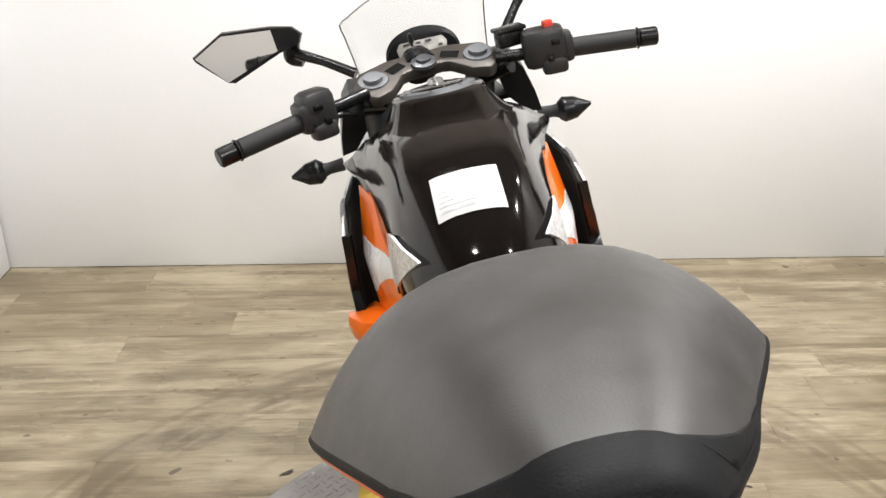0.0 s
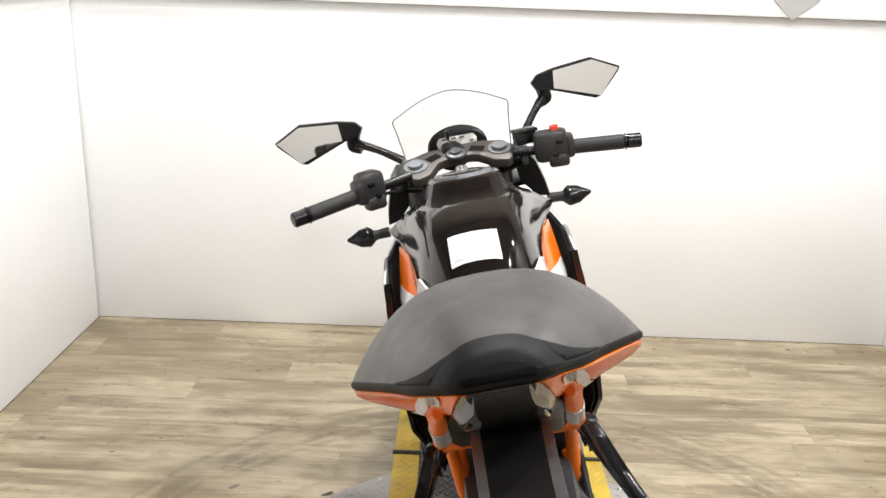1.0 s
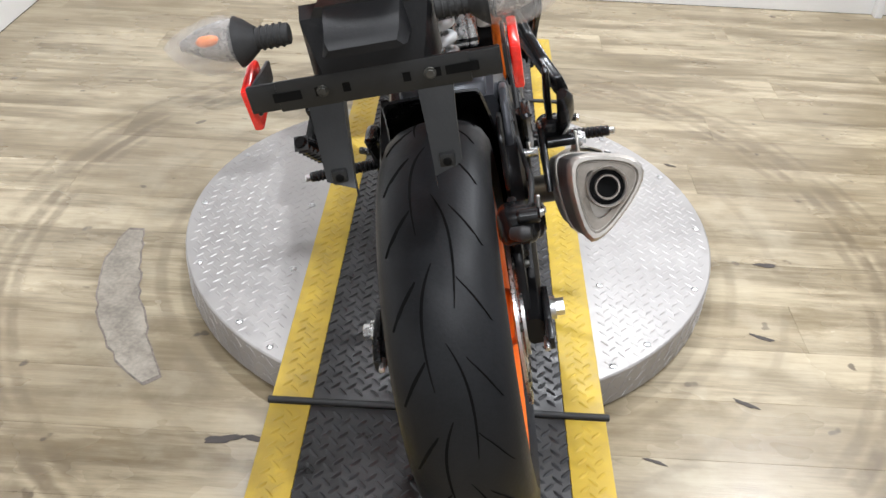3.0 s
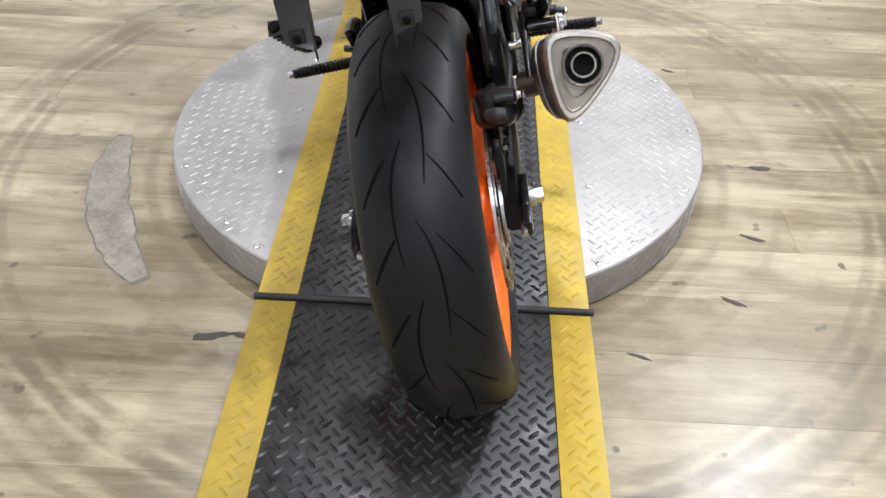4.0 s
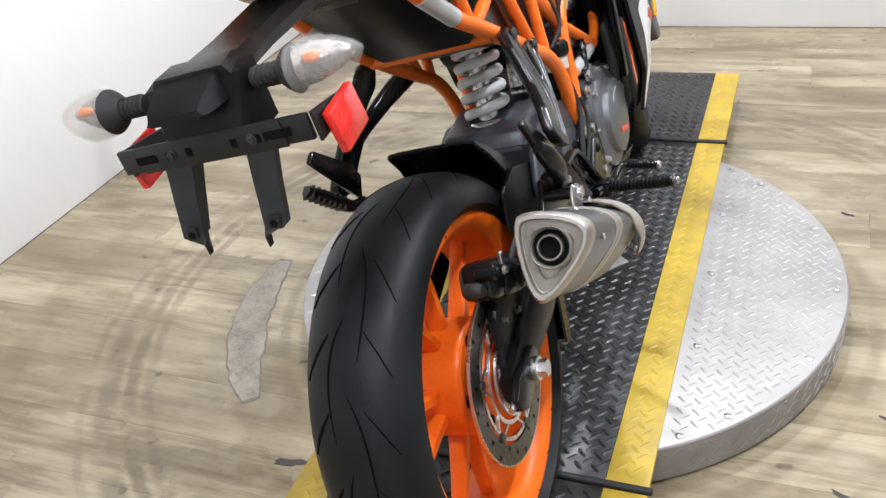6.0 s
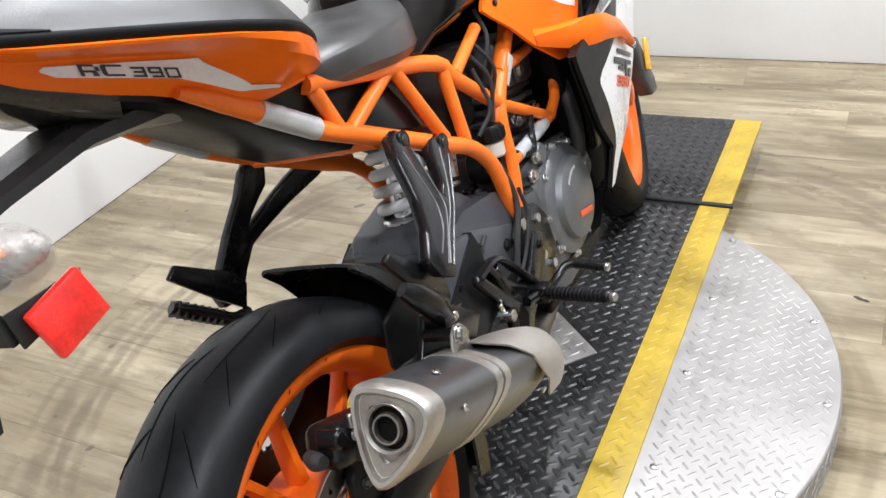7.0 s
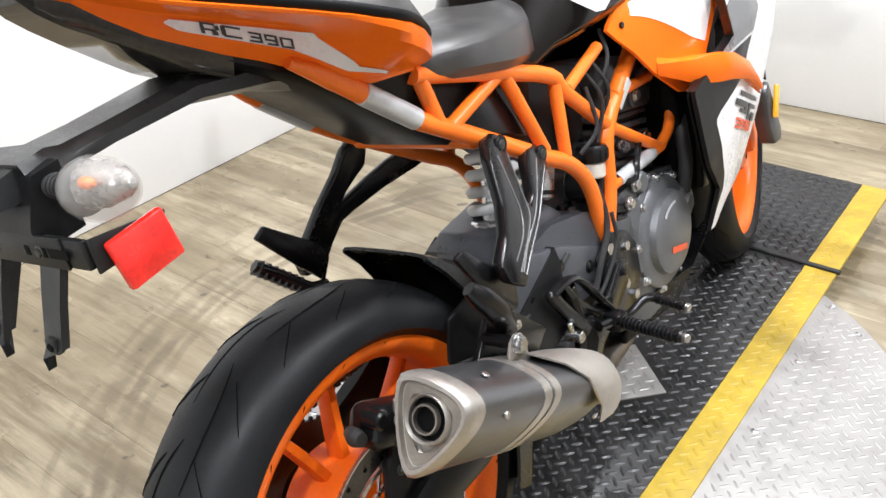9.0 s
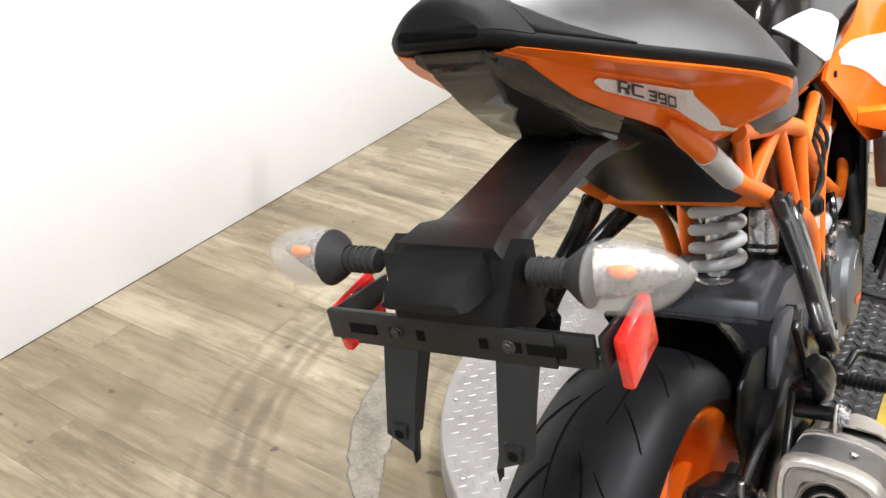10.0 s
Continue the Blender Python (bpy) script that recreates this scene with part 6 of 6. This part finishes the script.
part("coolant_hose", tube([(0.115, 0.83, 0.375), (0.122, 0.84, 0.43), (0.11, 0.86, 0.5), (0.08, 0.9, 0.56)], 0.013, 12), GRIP, bike, "black coolant hose")
for y0, z0 in ((0.69, 0.52), (0.78, 0.5), (0.70, 0.6), (0.8, 0.62)):
    part("head_stud", hexbolt((0.078, y0, z0), 0.007, 0.012), BOLT, cyl)
part("starter_motor", rod((0.03, 0.6, 0.485), (0.1, 0.6, 0.485), 0.03, 24, 0.004), BLACK, bike)
part("oil_line", tube([(0.1, 0.62, 0.49), (0.112, 0.66, 0.47), (0.112, 0.68, 0.5), (0.1, 0.72, 0.52)], 0.006, 8), SATIN, bike)
part("throttle_body", rod((-0.03, 0.55, 0.6), (0.06, 0.55, 0.6), 0.034, 24, 0.004), BLACK, bike)
part("shock_reservoir", rod((0.05, 0.499, 0.578), (0.05, 0.474, 0.515), 0.021, 28, 0.004), BOLT, bike, "silver shock reservoir")
part("reservoir_band", rod((0.05, 0.4795, 0.5288), (0.05, 0.477, 0.5225), 0.0222, 28, 0.001), SATIN, bike)
part("linkage_bolt", hexbolt((0.05, 0.55, 0.45), 0.0125, 0.012), BOLT, bike)
part("linkage_tab", prism([(0.525, 0.48), (0.56, 0.475), (0.575, 0.435), (0.55, 0.42), (0.53, 0.44)], 0.038, 0.05, 0, 0.003), SATIN, bike)
for z0 in (0.435, 0.418):
    part("breather_pipe", rod((0.1, 0.592, z0 + 0.012), (0.1, 0.664, z0 - 0.018), 0.0085, 14), SATIN, bike)
part("gear_case", lathe([(0.06, 0.062), (0.108, 0.06), (0.112, 0.055), (0.113, 0.0001)], 36, (0, 0.69, 0.375)), CAST, case)
part("intake_port", join(rod((0.06, 0.704, 0.52), (0.088, 0.704, 0.52), 0.02, 24, 0.003), hexbolt((0.088, 0.704, 0.52), 0.011, 0.006)), BOLT, cyl, "bright port cover")
part("airbox", prism([(0.44, 0.7), (0.5, 0.71), (0.64, 0.64), (0.62, 0.56), (0.52, 0.55), (0.46, 0.6)], -0.075, 0.06, 0, 0.012), BLACK, bike, "black airbox")
part("radiator", box((0, 0.93, 0.5), (0.26, 0.04, 0.3), 0.006, (-12, 0, 0)), BLACK, bike, "black radiator")
# added near-black block that fills the space around the radiator with darkness
part("dark_filler", prism([(0.83, 0.62), (1.0, 0.75), (1.05, 0.6), (0.93, 0.28), (0.86, 0.28)], -0.12, 0.12, 0, 0.01), DARK, bike)
part("belly_pan", loft([[V(x, y, z) for x, z in ((-w, z0 + 0.08), (-w * 0.7, z0), (w * 0.7, z0), (w, z0 + 0.08))] for y, w, z0 in ((0.62, 0.1, 0.17), (0.8, 0.13, 0.16), (0.95, 0.12, 0.2))], caps=True), SATIN, bike, "black belly pan")
resv = part("brake_fluid_cup", rod((0.09, 0.5685, 0.512), (0.09, 0.5735, 0.536), 0.021, 28, 0.003), CAP, bike, "translucent rear brake fluid cup")
part("cup_lid", lathe([(0.0, 0.022), (0.001, 0.024), (0.003, 0.0255), (0.022, 0.0255), (0.026, 0.023), (0.027, 0.0001)], 28, axis=2), BLACK, resv, "black ribbed cup lid").matrix_local = pose(0.09, 0.5735, 0.536, -12)
for a in np.arange(14) * math.tau / 14:
    part("lid_rib", box((0.0255 * math.cos(a), 0.0255 * math.sin(a), 0.0125), (0.003, 0.003, 0.017), 0.0008, (0, 0, math.degrees(a))), BLACK, resv).matrix_local = pose(0.09, 0.5735, 0.536, -12)
part("cup_hose", tube([(0.1, 0.54, 0.53), (0.112, 0.545, 0.49), (0.118, 0.54, 0.44), (0.12, 0.5, 0.4), (0.118, 0.47, 0.36)], 0.0052, 8), GRIP, bike, "black fluid hose")
for k, pts in enumerate((((0.108, 0.56, 0.66), (0.12, 0.555, 0.6), (0.105, 0.52, 0.57)), ((0.1, 0.575, 0.68), (0.116, 0.59, 0.63), (0.108, 0.57, 0.57)), ((0.1, 0.6, 0.69), (0.118, 0.61, 0.64), (0.1, 0.6, 0.59)), ((0.09, 0.66, 0.72), (0.108, 0.64, 0.68), (0.1, 0.61, 0.64)), ((0.121, 0.555, 0.46), (0.124, 0.55, 0.41), (0.12, 0.5, 0.36), (0.112, 0.44, 0.33)))):
    part("wiring", tube(pts, 0.0034, 8), GRIP, bike, "black wiring sleeve")

# rear sets
def rearset_bm():
    return prism([(0.398, 0.352), (0.384, 0.285), (0.4, 0.27), (0.432, 0.256), (0.458, 0.282), (0.5, 0.3), (0.56, 0.335), (0.57, 0.37), (0.545, 0.385), (0.49, 0.345), (0.44, 0.348)], 0.116, 0.13, 0, 0.004)


for s in (1, -1):
    rs = part("rearset_plate", rearset_bm() if s > 0 else flipped(rearset_bm()), SATIN, bike, "black footrest plate")
    # black sheet on the plate paints the shade of an opening
    part("rearset_window_shade", prism([(0.41, 0.325), (0.402, 0.295), (0.425, 0.28), (0.44, 0.3), (0.435, 0.325)], s * 0.1295, s * 0.1305, 0, 0), DARK, rs)
    part("heel_guard", tube([(s * 0.133, y, z) for y, z in ((0.41, 0.338), (0.37, 0.385), (0.338, 0.43), (0.343, 0.436), (0.4, 0.428), (0.45, 0.372), (0.495, 0.315))], 0.0095, 8, flat=0.6), SATIN, rs)
    part("heel_rail", tube([(s * 0.133, y, z) for y, z in ((0.372, 0.43), (0.4, 0.388), (0.45, 0.34))], 0.005, 8, flat=0.6), SATIN, rs)
    p0, p1 = V(s * 0.15, 0.472, 0.317), V(s * 0.276, 0.425, 0.336)
    part("footpeg", rod(p0, p1, 0.0095, 14, 0.003), SATIN, rs, "black ribbed footpeg")
    part("peg_mount", box((s * 0.144, 0.474, 0.316), (0.03, 0.026, 0.03), 0.005), SATIN, rs)
    part("peg_ribs", join(*[rod(p0.lerp(p1, 0.1 + 0.06 * k), p0.lerp(p1, 0.124 + 0.06 * k), 0.0108, 12, 0.0005) for k in range(14)]), BLACK, rs, kind="stuff")
    part("peg_end", rod(p1, p1 + V(s * 0.008, -0.003, 0.001), 0.0065, 12), BOLT, rs)
    for y, z in ((0.425, 0.338), (0.47, 0.325), (0.545, 0.362)):
        part("rearset_bolt", hexbolt((s * 0.13, y, z), 0.006, 0.006, 0, s), SATIN, rs)
part("brake_pedal", join(tube([(0.14, 0.43, 0.33), (0.15, 0.5, 0.31), (0.16, 0.545, 0.315), (0.175, 0.555, 0.315)], [0.008, 0.007, 0.007, 0.008], 10), rod((0.17, 0.555, 0.315), (0.228, 0.545, 0.31), 0.008, 12), *[rod((0.178 + 0.008 * k, 0.5535 - 0.0013 * k, 0.3143 - 0.0007 * k), (0.181 + 0.008 * k, 0.553 - 0.0013 * k, 0.3141 - 0.0007 * k), 0.0095, 10, 0.0005) for k in range(6)]), SATIN, bike, "black rear brake pedal")
part("pedal_end", rod((0.228, 0.545, 0.31), (0.234, 0.544, 0.309), 0.007), BOLT, bike)
part("master_cylinder", join(rod((0.125, 0.405, 0.33), (0.125, 0.39, 0.42), 0.012, 14), rod((0.125, 0.41, 0.3), (0.125, 0.405, 0.33), 0.005, 10)), SATIN, bike)
part("pushrod_joint", join(rod((0.12, 0.375, 0.345), (0.145, 0.375, 0.345), 0.009, 14), rod((0.13, 0.37, 0.37), (0.13, 0.375, 0.345), 0.004, 8)), BOLT, bike)
part("gear_lever", tube([(-0.14, 0.44, 0.33), (-0.16, 0.54, 0.3), (-0.2, 0.56, 0.305)], 0.007, 8), SATIN, bike, "black gear lever")
for s in (1, -1):
    part("mount_plate", prism([(0.5, 0.4), (0.545, 0.43), (0.605, 0.405), (0.632, 0.37), (0.635, 0.3), (0.59, 0.262), (0.545, 0.27), (0.505, 0.33)], s * 0.107, s * 0.115, 0, 0.004), SATIN, bike, "black pivot plate")
# side stand reaches the deck on the left
part("side_stand", join(tube([(-0.1, 0.62, 0.26), (-0.155, 0.66, 0.13), (-0.2, 0.68, 0.049)], [0.013, 0.012, 0.011], 12), box((-0.203, 0.682, 0.0505), (0.06, 0.05, 0.008), 0.003, (0, 13.3, 0))), SATIN, bike, "black side stand, down on the deck")

# ---------- floor planks and marks ----------
rng = random.Random(4)
plank_w, plank_l = 0.152, 1.219
plank_meshes = {}
row, y = 0, Y0 - 0.3
while y < Y1:
    wy = min(plank_w, Y1 - y)
    x = X0 - rng.random() * plank_l
    while x < 2.18:
        xa, xb = max(x, X0), min(x + plank_l, 2.18)
        if xb - xa > 0.02:
            key = (round(xb - xa, 3), round(wy, 3))
            if key not in plank_meshes:
                plank_meshes[key] = mesh_of("plank", box((0, 0, -0.0025), (key[0] - 0.0002, key[1] - 0.0002, 0.005), 0.0004, seg=1), VINYL)
            o = new("plank", plank_meshes[key])
            o.parent = floor
            o.location = ((xa + xb) / 2, y + wy / 2, 0.0)
        x += plank_l
    y += plank_w
    row += 1


def blot(name, cx, cy, rx, ry, turn, seed, material, label, category, height=0.0012):
    """A thin ragged mark on the floor."""
    rg = random.Random(seed)
    ph = [rg.uniform(0, 6.28) for _ in range(4)]
    ring = []
    for i in range(40):
        a = i * math.tau / 40
        k = 1 + 0.16 * math.sin(2 * a + ph[0]) + 0.12 * math.sin(3 * a + ph[1]) + 0.1 * math.sin(5 * a + ph[2]) + 0.06 * math.sin(9 * a + ph[3])
        ring.append((rx * k * math.cos(a), ry * k * math.sin(a)))
    return solid(name, moved(prism(ring, 0.0006, height, 2, 0), pose(cx, cy, 0, 0, 0, turn)), material, label, category, "stuff")


def arc_patch(r0, r1, a0, a1, seed, height):
    rg = random.Random(seed)
    out, inn = [], []
    for i in range(25):
        t = i / 24
        a = radians(a0 + (a1 - a0) * t)
        w = math.sin(math.pi * min(1, max(0, t * 0.94 + 0.03))) ** 0.4
        mid, h = (r0 + r1) / 2, (r1 - r0) / 2 * w
        for lst, r in ((out, mid + h * rg.uniform(0.88, 1.1)), (inn, mid - h * rg.uniform(0.88, 1.1))):
            lst.append((DISC_X + r * math.cos(a), DISC_Y + r * math.sin(a)))
    return prism(out + inn[::-1], 0.0005, height, 2, 0)


solid("worn_patch", arc_patch(0.7, 0.785, 180.5, 221.5, 3, 0.0013), WORN, "pale scuffed arc worn into the vinyl floor", "floor mark", "stuff")
solid("worn_patch_edge", arc_patch(0.696, 0.789, 179.8, 222.2, 3, 0.0009), SCAR_EDGE, "dark torn edge of the scuffed arc in the vinyl floor", "floor mark", "stuff")
for i, (cx, cy, rx, ry, turn) in enumerate([(0.748, 0.602, 0.028, 0.007, -6), (0.674, 0.34, 0.022, 0.006, -25), (0.592, 0.142, 0.024, 0.005, -30), (0.392, -0.014, 0.018, 0.004, -20), (-0.382, -0.018, 0.03, 0.01, 12), (-0.33, -0.012, 0.02, 0.006, -8), (-0.47, 1.14, 0.02, 0.006, 30), (0.6, 1.05, 0.015, 0.005, -20)]):
    blot("floor_scar", cx, cy, rx, ry, turn, i, SCAR, "small dark torn scar in the vinyl floor", "floor mark")
